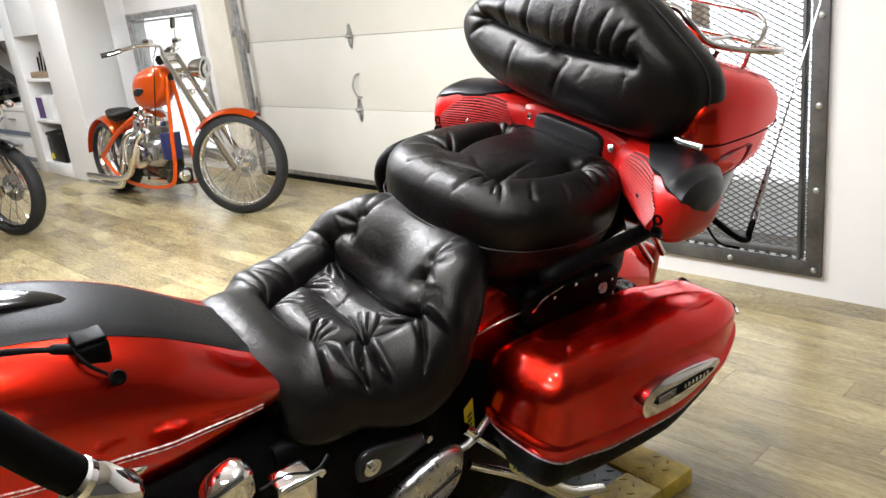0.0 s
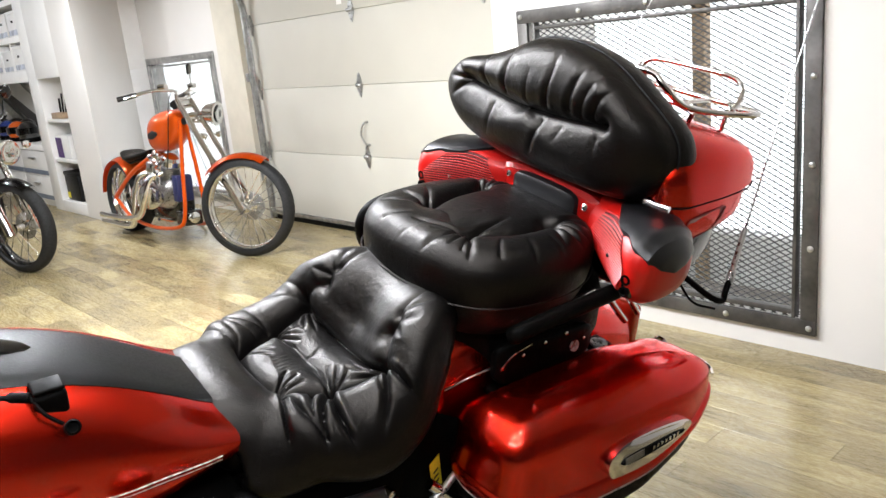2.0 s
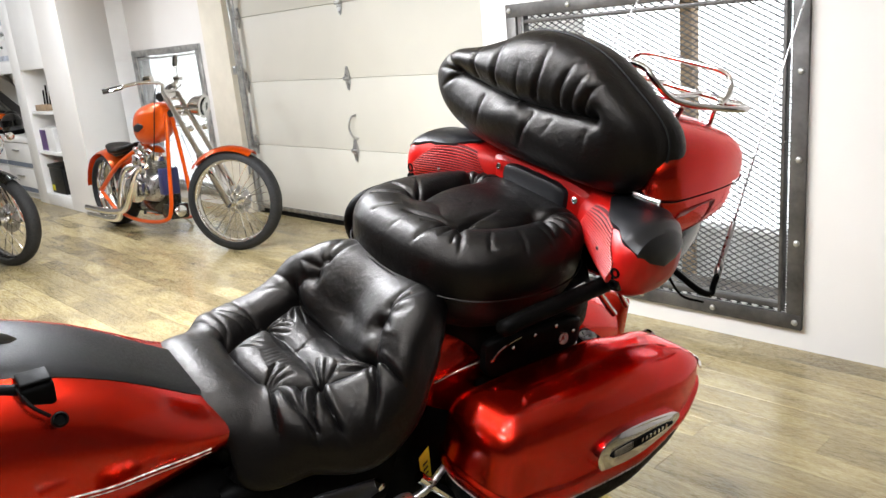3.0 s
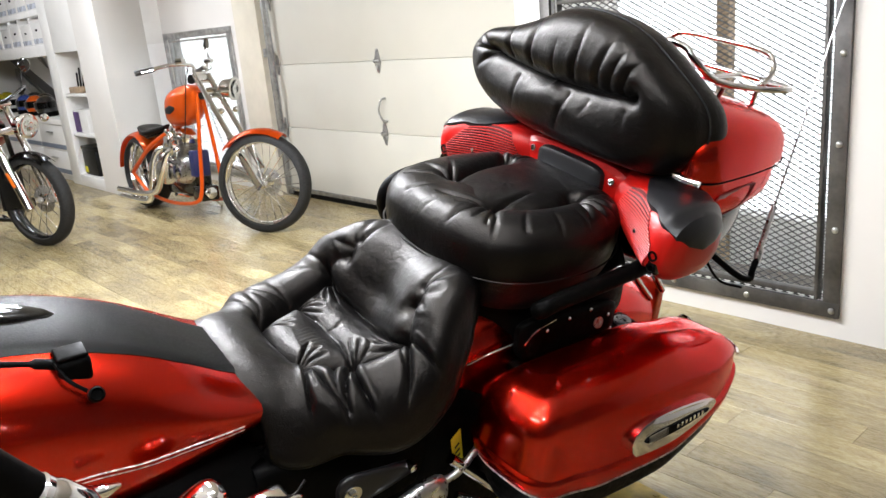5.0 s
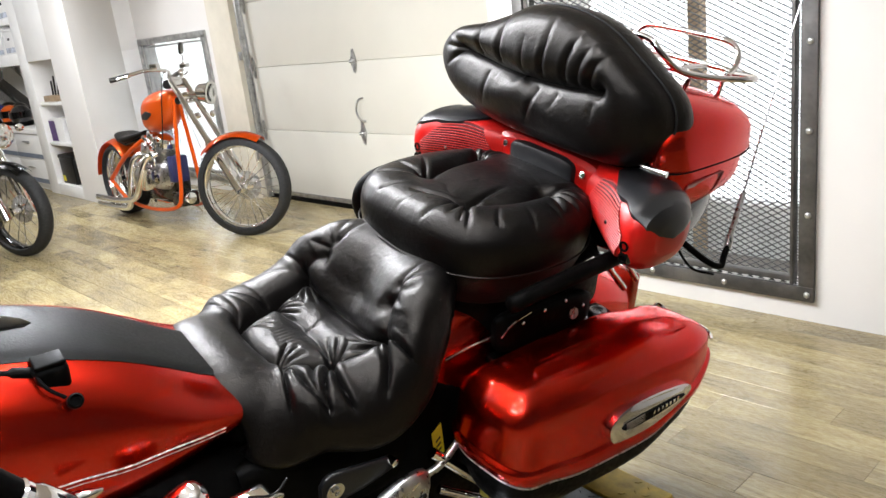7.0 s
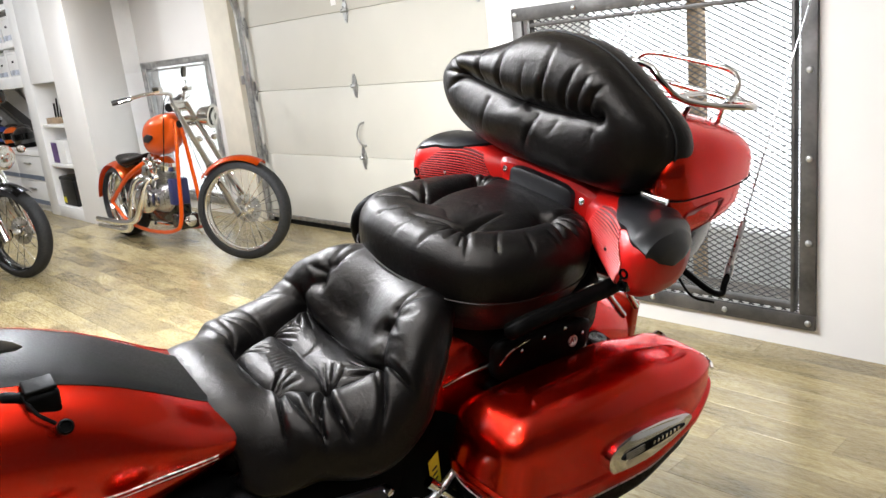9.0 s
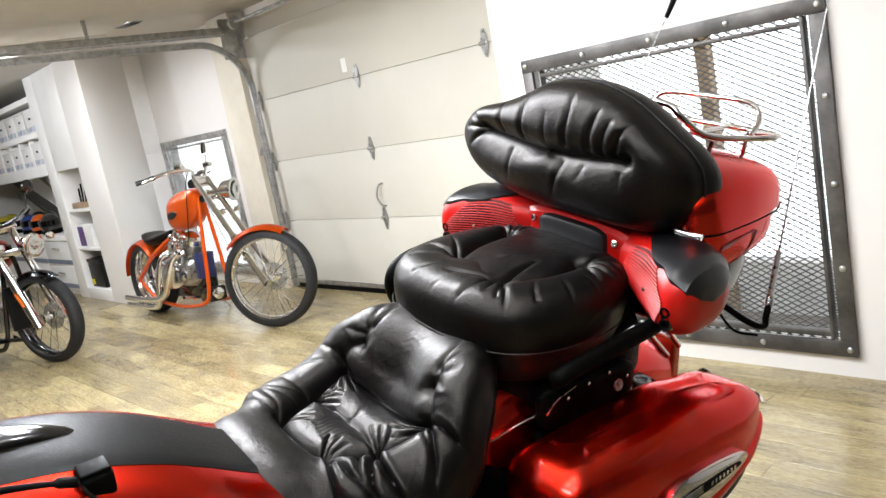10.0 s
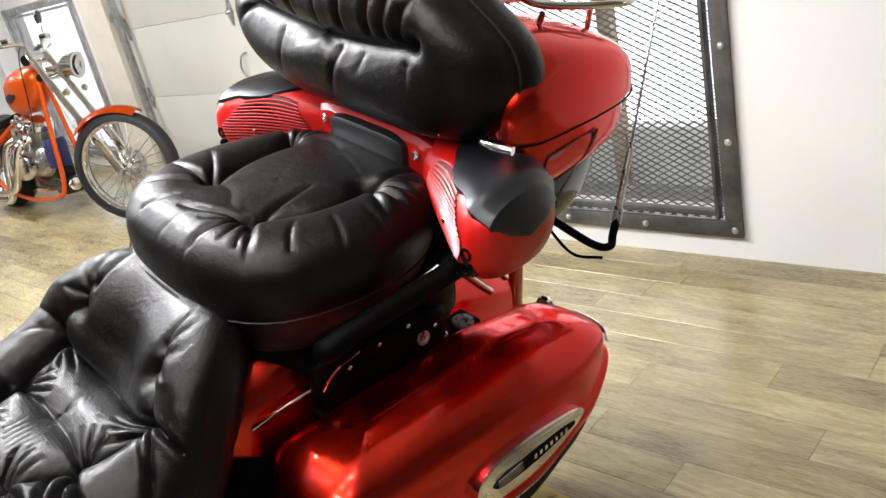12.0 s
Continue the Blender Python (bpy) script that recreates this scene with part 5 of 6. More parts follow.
part("hex_bolt", turned([(0.009, 0), (0.009, 0.02), (0.006, 0.022), (0, 0.022)], (0.26, 0.365, 0.60), (1, 0.2, 0), 6), CHROME, bike)
cover = part("transmission_cover", loft_y(dense([(0.26, 0.275, 0.46, 0.01, 0.02, 2.4), (0.29, 0.29, 0.475, 0.02, 0.055, 2.4), (0.36, 0.295, 0.50, 0.022, 0.065, 2.4), (0.42, 0.29, 0.515, 0.02, 0.05, 2.4), (0.445, 0.28, 0.52, 0.01, 0.02, 2.4)], 3), 28), STEEL, bike, "polished oval side cover")
part("cover_slot", boxed((0.312, 0.30, -0.006), (0.319, 0.42, 0.006), 0.004, 2), GLOSS_BLACK, cover, "dark slot", matrix=Matrix.Translation((0, 0.36, 0.505)) @ pose(0, 0, 0, 18) @ Matrix.Translation((0, -0.36, 0)))
part("hose", bar([(0.27, 0.43, 0.52), (0.275, 0.48, 0.535), (0.26, 0.54, 0.56)], 0.008, 12), STEEL, bike, "braided steel hose")
part("floorboard", loft_y(dense([(0.28, 0.34, 0.34, 0.05, 0.012, 3), (0.31, 0.345, 0.34, 0.075, 0.016, 3), (0.48, 0.345, 0.34, 0.075, 0.016, 3), (0.52, 0.34, 0.34, 0.05, 0.012, 3)], 3), 28), CHROME, bike, "chrome passenger floorboard")
tag = part("paper_tag", boxed((-0.0006, -0.017, -0.045), (0.0006, 0.017, 0.045), 0), YELLOW_TAG, bike, "yellow paper tag", smooth=False, matrix=pose(0.235, 0.505, 0.55, 12, 0, 20))
for k in range(3):
    part("writing", boxed((0.0008, -0.008, -0.024 + k * 0.016), (0.0012, 0.008, -0.018 + k * 0.016), 0), BLACK_PLASTIC, tag, smooth=False)


def road_wheel(parent, y, r, w):
    prof = []
    for k in range(17):
        q = math.pi * k / 16
        prof.append((r - 0.11 + 0.11 * math.sin(q) ** 0.7, -w * math.cos(q)))
    whl = part("wheel", turned(prof + [(r - 0.12, w * 0.8), (r - 0.12, -w * 0.8), (prof[0][0], -w)], (0, y, r), (1, 0, 0), 48), TYRE, parent, "black rubber tyre")
    part("rim", turned([(r - 0.10, -w * 0.7), (r - 0.12, -w * 0.6), (0.06, -0.03), (0.06, 0.03), (r - 0.12, w * 0.6), (r - 0.10, w * 0.7)], (0, y, r), (1, 0, 0), 40), CHROME, whl)


road_wheel(bike, 0.98, 0.32, 0.075)
road_wheel(bike, -0.72, 0.32, 0.06)
for s in (1, -1):
    part("fork_leg", bar([(s * 0.11, -0.72, 0.32), (s * 0.11, -0.58, 0.95)], 0.024, 14, smooth=False), CHROME, bike, "chrome fork leg")
part("headstock", bar([(-0.13, -0.60, 0.90), (0.13, -0.60, 0.90)], 0.03, 14, smooth=False), GLOSS_BLACK, bike)
part("side_stand", bar([(0.15, 0.05, 0.25), (0.30, 0.02, 0.10), (0.34, 0.02, 0.075)], 0.012, 10), GLOSS_BLACK, bike, "black side stand")

# the low lift it stands on
lift = thing("motorcycle_lift", pose(-0.315, 0.49, 0, 0, 0, -6.5), "low grey tread plate lift with yellow edges", "motorcycle lift")
part("deck", boxed((-0.30, -1.55, 0.0), (0.30, 1.02, 0.042), 0.004), TREAD, lift, "grey tread plate deck")
for x0, x1 in ((0.30, 0.42), (-0.42, -0.30)):
    part("edge_plate", boxed((x0 + 0.001, -1.55, 0.0), (x1, 1.02, 0.05), 0.006), YELLOW, lift, "worn yellow edge plate")
part("ramp_edge", boxed((-0.42, 1.021, 0.0), (0.42, 1.15, 0.05), 0.006), YELLOW, lift, "worn yellow end plate")
bm = bmesh.new()
k = 0
for ix in range(-7, 8):
    for iy in range(-12, 26):
        x, y = ix * 0.04 + (0.02 if iy % 2 else 0), iy * 0.04
        a = radians(45 if (ix + iy) % 2 else -45)
        c, s = math.cos(a), math.sin(a)
        pts = [(-0.014, 0), (0, 0.004), (0.014, 0), (0, -0.004)]
        lo = [bm.verts.new((x + u * c - v * s, y + u * s + v * c, 0.0415)) for u, v in pts]
        hi = [bm.verts.new((x + 0.6 * (u * c - v * s), y + 0.6 * (u * s + v * c), 0.0445)) for u, v in pts]
        bm.faces.new(hi)
        for i in range(4):
            bm.faces.new((lo[i], lo[(i + 1) % 4], hi[(i + 1) % 4], hi[i]))
tagged(part("tread", bm, TREAD, lift, smooth=False), kind="stuff")
bm = bmesh.new()
for ix in range(9, 11):
    for iy in range(-2, 29):
        x, y = ix * 0.036 - 0.005 + (0.018 if iy % 2 else 0), iy * 0.036 + 0.12
        a = radians(45 if (ix + iy) % 2 else -45)
        c, s = math.cos(a), math.sin(a)
        pts = [(-0.013, 0), (0, 0.004), (0.013, 0), (0, -0.004)]
        lo = [bm.verts.new((x + u * c - v * s, y + u * s + v * c, 0.0495)) for u, v in pts]
        hi = [bm.verts.new((x + 0.6 * (u * c - v * s), y + 0.6 * (u * s + v * c), 0.0525)) for u, v in pts]
        bm.faces.new(hi)
        for i in range(4):
            bm.faces.new((lo[i], lo[(i + 1) % 4], hi[(i + 1) % 4], hi[i]))
tagged(part("tread", bm, YELLOW, lift, smooth=False), kind="stuff")


# ---- the two other motorcycles; x forward, y to the left, z up ----
def spoked_wheel(parent, centre, steer, r, tyre_w, rim_mat=None, spokes=20, name="front_wheel", lean=0.0):
    """A tyre, a rim, a hub with a brake disc and crossed wire spokes."""
    rim_mat = rim_mat or CHROME
    m = Matrix.Translation(centre) @ pose(0, 0, 0, 0, 0, steer) @ pose(0, 0, 0, lean)
    th = r * 0.17
    prof = [(r - th + th * math.sin(math.pi * k / 14) ** 0.75, -tyre_w * math.cos(math.pi * k / 14)) for k in range(15)]
    tyre = part(name, turned(prof + [(r - th * 1.05, tyre_w * 0.7), (r - th * 1.05, -tyre_w * 0.7), prof[0]], axis=(0, 1, 0), segs=56, caps=False), TYRE, parent, "black rubber tyre", matrix=m)
    ri = r - th
    part("rim", turned([(ri + 0.004, -tyre_w * 0.8), (ri + 0.008, -tyre_w * 0.7), (ri - 0.012, -tyre_w * 0.45), (ri - 0.020, 0), (ri - 0.012, tyre_w * 0.45), (ri + 0.008, tyre_w * 0.7), (ri + 0.004, tyre_w * 0.8), (ri - 0.008, tyre_w * 0.45), (ri - 0.014, 0), (ri - 0.008, -tyre_w * 0.45), (ri + 0.004, -tyre_w * 0.8)], axis=(0, 1, 0), segs=56, caps=False), rim_mat, tyre, "chrome rim")
    part("hub", turned([(0.012, -0.06), (0.038, -0.058), (0.040, -0.05), (0.022, -0.045), (0.020, 0.045), (0.040, 0.05), (0.038, 0.058), (0.012, 0.06)], axis=(0, 1, 0), segs=24), CHROME, tyre)
    part("brake_disc", turned([(0.045, 0.055), (0.105, 0.055), (0.105, 0.059), (0.045, 0.059), (0.045, 0.055)], axis=(0, 1, 0), segs=36, caps=False), STEEL, tyre)
    for k in range(spokes):
        a = 2 * math.pi * k / spokes
        b = a + (0.42 if k % 2 else -0.42)
        sy = 0.048 if (k // 2) % 2 else -0.048
        p0 = Vector((0.036 * math.cos(b), sy, 0.036 * math.sin(b)))
        p1 = Vector(((ri - 0.014) * math.cos(a), sy * 0.15, (ri - 0.014) * math.sin(a)))
        part("spoke", tube(bmesh.new(), [p0, p1], 0.0032, 5), CHROME, tyre)
    return tyre


def fender(parent, centre, steer, r, w, a0, a1, mat, name, label, lean=0.0):
    bm = bmesh.new()
    rings = []
    for k in range(17):
        a = radians(a0 + (a1 - a0) * k / 16)
        c, s = math.cos(a), math.sin(a)
        ring = []
        for j in range(11):
            q = -1 + 2 * j / 10
            rr = r - 0.035 * abs(q) ** 2.5
            ring.append(Vector((rr * c, q * w, rr * s)))
        rings.append(ring)
    bridge(bm, rings, closed=False)
    bmesh.ops.solidify(bm, geom=bm.faces[:], thickness=0.006)
    m = Matrix.Translation(centre) @ pose(0, 0, 0, 0, 0, steer) @ pose(0, 0, 0, lean)
    return part(name, bm, mat, parent, label, matrix=m)


def loft_x(rows, n=30):
    bm = bmesh.new()
    bridge(bm, [[Vector((x, a, b)) for a, b in rounded(cy, cz, wy, wz, pw, n)] for x, cy, cz, wy, wz, pw in rows])
    return bm


def headlamp(parent, c, way, r, mat=None):
    lampb = part("headlight", turned([(0.004, -r * 1.3), (r * 0.5, -r * 1.2), (r * 0.85, -r * 0.7), (r * 0.98, 0), (r * 1.05, r * 0.08), (r * 1.05, r * 0.2), (r * 0.95, r * 0.22)], c, way, 32), mat or CHROME, parent, "chrome headlight shell")
    w = Vector(way).normalized()
    part("reflector", turned([(r * 0.93, r * 0.14), (r * 0.6, -r * 0.15), (r * 0.15, -r * 0.35), (0.001, -r * 0.36)], c, way, 28), CHROME, lampb)
    part("lens", turned([(r * 0.95, r * 0.15), (r * 0.7, r * 0.28), (r * 0.3, r * 0.34), (0.001, r * 0.35), (0.001, r * 0.33), (r * 0.9, r * 0.12)], c, way, 28), GLASS, lampb, "clear headlight lens")
    return lampb


def vtwin(parent, cx, cz, scale=1.0):
    """Two finned cylinders on a round crankcase."""
    case = part("crankcase", loft_x(dense([(cx - 0.20 * scale, 0, cz - 0.14, 0.06, 0.07, 3), (cx - 0.12 * scale, 0, cz - 0.14, 0.10, 0.11, 3), (cx + 0.1 * scale, 0, cz - 0.13, 0.11, 0.12, 3), (cx + 0.19 * scale, 0, cz - 0.12, 0.07, 0.08, 3)], 3)), STEEL, parent, "polished crankcase")
    for s in (-1, 1):
        a = radians(22.5 * s)
        ax = Vector((math.sin(a), 0, math.cos(a)))
        base = Vector((cx + 0.03 * s, 0, cz - 0.03))
        prof = []
        for k in range(9):
            h = 0.016 * k
            prof += [(0.088, h), (0.088, h + 0.006), (0.066, h + 0.007), (0.066, h + 0.015)]
        part("cylinder", turned(prof + [(0.0, 0.145)], base, ax, 22), STEEL, parent, "finned cylinder")
        part("rocker_cover", turned([(0.08, 0.146), (0.092, 0.155), (0.092, 0.195), (0.07, 0.218), (0.02, 0.225), (0, 0.225)], base, ax, 22), CHROME, parent, "chrome rocker cover")
        part("pushrod_tube", bar([(cx + 0.02 * s, -0.10, cz - 0.06), (cx + 0.075 * s, -0.085, cz + 0.13)], 0.009, smooth=False), CHROME, parent)
    part("air_cleaner", turned([(0.07, 0), (0.082, 0.01), (0.082, 0.04), (0.07, 0.052), (0.03, 0.056), (0, 0.056)], (cx, -0.10, cz + 0.05), (0, -1, 0), 26), CHROME, parent, "round chrome air cleaner")
    part("timing_cover", turned([(0.06, 0), (0.06, 0.02), (0.045, 0.03), (0, 0.032)], (cx + 0.06, -0.11, cz - 0.14), (0, -1, 0), 24), CHROME, parent)
    part("gearbox", loft_x(dense([(cx - 0.46 * scale, 0, cz - 0.13, 0.06, 0.07, 3), (cx - 0.40 * scale, 0, cz - 0.13, 0.10, 0.10, 3), (cx - 0.26 * scale, 0, cz - 0.13, 0.10, 0.10, 3), (cx - 0.20 * scale, 0, cz - 0.13, 0.06, 0.07, 3)], 3)), STEEL, parent, "polished gearbox")
    return case


# the orange chopper; its origin lies under the rear axle
WB = 1.96
CHOP = pose(-5.80, 2.585, 0, 0, 0, 2.0) @ pose(0, 0, 0, -4, 0, 0)
chop = thing("chopper_motorcycle", CHOP, "orange custom chopper with long chrome forks on its stand", "motorcycle")
STEER = 31.0
FC = Vector((WB, 0, 0.36))
spoked_wheel(chop, FC, STEER, 0.36, 0.056, spokes=28)
spoked_wheel(chop, (0, 0, 0.315), 0, 0.315, 0.10, spokes=20, name="rear_wheel")
fender(chop, FC, STEER, 0.392, 0.066, 62, 140, ORANGE, "front_fender", "short orange front fender")
fender(chop, (0, 0, 0.325), 0, 0.345, 0.12, 35, 178, ORANGE, "rear_fender", "wide orange rear fender")
NECK = Vector((1.16, 0, 1.10))
sd = pose(0, 0, 0, 0, 0, STEER)
side_v = sd @ Vector((0, 1, 0))
for s in (1, -1):
    low = FC + side_v * 0.095 * s
    top = NECK + side_v * 0.095 * s + Vector((0.02, 0, 0.03))
    leg = part("fork_leg", tube(bmesh.new(), [low - (top - low).normalized() * 0.03, low.lerp(top, 0.40), low.lerp(top, 0.40), low.lerp(top, 0.42), low.lerp(top, 0.42), top], [0.027, 0.027, 0.031, 0.031, 0.021, 0.021], 16), CHROME, chop, "long chrome fork leg")
    part("axle_nut", turned([(0.02, -0.02), (0.02, 0.015), (0.012, 0.02), (0, 0.02)], low, side_v * s, 14), CHROME, leg)
for k, d in ((0.0, 0.04), (-0.18, 0.03)):
    c = NECK + (FC - NECK).normalized() * (-k)
    part("fork_clamp", bar([c + side_v * 0.125, c - side_v * 0.125], d * 0.9, 12, smooth=False), CHROME, chop, "chrome fork clamp")
# frame tubes
for pts in ([(1.10, 0, 1.02), (0.95, 0, 0.86), (0.55, 0, 0.66), (0.28, 0, 0.56)],):
    part("top_tube", bar(pts, 0.024, 12), ORANGE, chop, "orange frame tube")
for s in (1, -1):
    part("frame_rail", bar([(1.12, s * 0.02, 0.98), (1.15, s * 0.06, 0.6), (1.17, s * 0.09, 0.26), (1.10, s * 0.12, 0.15), (0.7, s * 0.14, 0.12), (0.3, s * 0.14, 0.17), (0.0, s * 0.13, 0.31)], 0.016, 12), ORANGE, chop, "orange frame rail")
    part("seat_stay", bar([(0.62, s * 0.05, 0.69), (0.35, s * 0.12, 0.54), (0.0, s * 0.13, 0.32)], 0.019, 12), ORANGE, chop, "orange frame stay")
part("fuel_tank", loft_x(dense([(0.62, 0, 0.86, 0.03, 0.05, 2.5), (0.66, 0, 0.86, 0.08, 0.10, 2.5), (0.76, 0, 0.875, 0.125, 0.145, 2.6), (0.90, 0, 0.90, 0.13, 0.155, 2.6), (1.02, 0, 0.93, 0.10, 0.13, 2.5), (1.09, 0, 0.955, 0.06, 0.08, 2.4), (1.11, 0, 0.96, 0.02, 0.03, 2.2)], 5), 36), ORANGE, chop, "orange teardrop fuel tank")
part("tank_flame", loft_x([(0.78, -0.134, 0.86, 0.004, 0.02, 2.2), (0.86, -0.136, 0.87, 0.004, 0.035, 2.2), (0.93, -0.132, 0.88, 0.004, 0.012, 2.2)], 18), GREY_PLASTIC, chop, "dark painted tank mark")
part("solo_seat", loft_x(dense([(0.10, 0, 0.70, 0.05, 0.02, 2.6), (0.14, 0, 0.70, 0.11, 0.03, 2.8), (0.28, 0, 0.665, 0.13, 0.035, 2.8), (0.42, 0, 0.69, 0.08, 0.03, 2.6), (0.52, 0, 0.72, 0.04, 0.02, 2.4)], 4)), LEATHER, chop, "black leather solo seat")
part("seat_pan", loft_x([(0.12, 0, 0.655, 0.09, 0.02, 3), (0.30, 0, 0.625, 0.10, 0.02, 3), (0.50, 0, 0.68, 0.03, 0.02, 3)]), GLOSS_BLACK, chop)
vtwin(chop, 0.77, 0.52, 1.1)
for s in (-1, 1):
    part("head_bolt", turned([(0.02, 0), (0.022, 0.02), (0.012, 0.03), (0, 0.03)], (0.77 + 0.07 * s, -0.095, 0.69), (0, -1, 0.2), 14), CHROME, chop)
    part("intake_pipe", bar([(0.77, -0.09, 0.64), (0.77 + 0.05 * s, -0.08, 0.67), (0.77 + 0.09 * s, -0.05, 0.66)], 0.02, 12), CHROME, chop, "chrome intake pipe")
part("engine_core", boxed((0.46, -0.04, 0.16), (1.0, 0.10, 0.54), 0.03, 3), GLOSS_BLACK, chop, "dark engine core")
part("carburettor", boxed((0.72, -0.16, 0.57), (0.82, -0.08, 0.66), 0.02, 3), CHROME, chop, "chrome carburettor")
part("primary_cover", loft_x(dense([(0.42, -0.15, 0.36, 0.02, 0.05, 3), (0.47, -0.155, 0.36, 0.03, 0.09, 3), (0.75, -0.155, 0.37, 0.03, 0.10, 3), (0.86, -0.15, 0.37, 0.02, 0.06, 3)], 3)), CHROME, chop, "polished oval engine side cover")
for dz, y0 in ((0.0, -0.19), (0.065, -0.20)):
    part("exhaust_pipe", bar([(0.84 if dz else 0.66, -0.08, 0.56), (0.80 if dz else 0.60, -0.16, 0.53), (0.74 if dz else 0.54, y0, 0.38), (0.60 if dz else 0.45, y0, 0.15 + dz), (0.30, y0, 0.10 + dz), (-0.18, y0, 0.10 + dz)], 0.027, 14), CHROME, chop, "chrome exhaust pipe")
part("oil_tank", loft_x(dense([(0.36, 0, 0.40, 0.05, 0.05, 3), (0.40, 0, 0.41, 0.09, 0.10, 3), (0.50, 0, 0.42, 0.09, 0.10, 3), (0.54, 0, 0.42, 0.05, 0.05, 3)], 3)), CHROME, chop, "chrome oil tank")
BLUE = surface("dark_blue_plastic", (0.015, 0.02, 0.08), 0.4)
part("regulator", boxed((0.98, -0.08, 0.34), (1.06, 0.06, 0.55), 0.012, 2), BLUE, chop, "dark blue ignition box")
part("oil_filter", turned([(0.04, 0), (0.045, 0.01), (0.045, 0.09), (0.03, 0.1), (0, 0.1)], (1.10, -0.02, 0.22), (1, 0, 0), 20), CHROME, chop)
part("front_box", boxed((0.98, -0.08, 0.15), (1.14, 0.08, 0.27), 0.02, 3), GLOSS_BLACK, chop, "black box between the frame rails")
part("foot_control", bar([(1.05, -0.12, 0.2), (1.12, -0.28, 0.24)], 0.014, 10, smooth=False), CHROME, chop)
part("horn", turned([(0.03, 0), (0.035, 0.02), (0.02, 0.03), (0, 0.03)], (0.86, -0.12, 0.72), (0, -1, 0), 18), CHROME, chop)
part("cable", bar([NECK + Vector((-0.05, -0.05, 0.12)), NECK + Vector((0.0, -0.12, 0.0)), (1.04, -0.10, 0.80), (0.98, -0.10, 0.60)], 0.004, 6), BLACK_PLASTIC, chop)
part("cable", bar([NECK + Vector((0.05, -0.09, 0.12)), NECK + Vector((0.25, -0.12, -0.1)), (1.5, -0.04, 0.6), (1.62, -0.06, 0.5)], 0.004, 6), STEEL, chop, "braided brake line")
# handlebar turned with the fork
barm = Matrix.Translation(NECK) @ sd
hb = part("handlebar", bar([barm @ Vector(p) for p in [(-0.22, 0.37, 0.07), (-0.08, 0.24, 0.11), (0.0, 0.10, 0.10), (0.0, 0.08, 0.05), (0.0, 0.0, 0.04), (0.0, -0.08, 0.05), (0.0, -0.10, 0.10), (-0.08, -0.24, 0.11), (-0.22, -0.37, 0.07)]], 0.013, 12), CHROME, chop, "chrome handlebar")
for s in (1, -1):
    part("grip", bar([barm @ Vector((-0.17, s * 0.325, 0.084)), barm @ Vector((-0.28, s * 0.41, 0.055))], 0.019, 12, smooth=False), RAW_STEEL, hb, "dark ribbed metal grip")
    part("lever", bar([barm @ Vector((-0.09, s * 0.26, 0.105)), barm @ Vector((-0.10, s * 0.36, 0.09)), barm @ Vector((-0.20, s * 0.44, 0.06))], 0.006, 8), CHROME, hb)
    part("reservoir", boxed((-0.03, -0.03, -0.015), (0.03, 0.03, 0.02), 0.006), CHROME, hb, matrix=barm @ pose(-0.03, s * 0.20, 0.135))
mir = part("mirror_stem", bar([barm @ Vector((-0.05, 0.22, 0.12)), barm @ Vector((-0.06, 0.24, 0.20)), barm @ Vector((-0.09, 0.27, 0.25))], 0.006, 8), CHROME, hb)
part("mirror_head", turned([(0.0, -0.012), (0.04, -0.01), (0.05, 0), (0.048, 0.006), (0, 0.006)], barm @ Vector((-0.09, 0.28, 0.27)), barm.to_3x3() @ Vector((-1, -0.2, 0.1)), 22), GLOSS_BLACK, mir, "black mirror")
headlamp(chop, barm @ Vector((0.27, 0.0, -0.08)), barm.to_3x3() @ Vector((1, 0, -0.12)), 0.085)
part("lamp_bracket", bar([barm @ Vector((0.05, 0, -0.08)), barm @ Vector((0.18, 0, -0.09))], 0.02, 10, smooth=False), CHROME, chop)
part("turn_signal", turned([(0.0, -0.03), (0.022, -0.02), (0.025, 0.0), (0.018, 0.015), (0, 0.02)], barm @ Vector((0.22, 0.11, -0.24)), barm.to_3x3() @ Vector((1, 0, 0)), 16), CHROME, chop)
part("turn_signal", turned([(0.0, -0.03), (0.022, -0.02), (0.025, 0.0), (0.018, 0.015), (0, 0.02)], barm @ Vector((0.22, -0.11, -0.24)), barm.to_3x3() @ Vector((1, 0, 0)), 16), CHROME, chop)
part("side_stand", bar([(0.85, 0.14, 0.14), (0.78, 0.26, 0.05), (0.77, 0.28, 0.016)], 0.011, 10), CHROME, chop, "chrome side stand")

# the maroon cruiser
CRUISE = pose(-5.13, 1.50, 0, 0, 0, 23.0)
cru = thing("cruiser_motorcycle", CRUISE, "maroon cruiser motorcycle with black wheels and chrome fork", "motorcycle")
spoked_wheel(cru, (0, 0, 0.345), 0, 0.345, 0.055, GLOSS_BLACK, 20)
spoked_wheel(cru, (-1.62, 0, 0.32), 0, 0.32, 0.08, GLOSS_BLACK, 20, name="rear_wheel")
fender(cru, (0, 0, 0.345), 0, 0.372, 0.065, 55, 135, GLOSS_BLACK, "front_fender", "short black front fender")
fender(cru, (-1.62, 0, 0.32), 0, 0.36, 0.10, 20, 165, MAROON, "rear_fender", "maroon rear fender")
AMBER = surface("amber_reflector", (0.85, 0.16, 0.01), 0.3, coat=0.8)
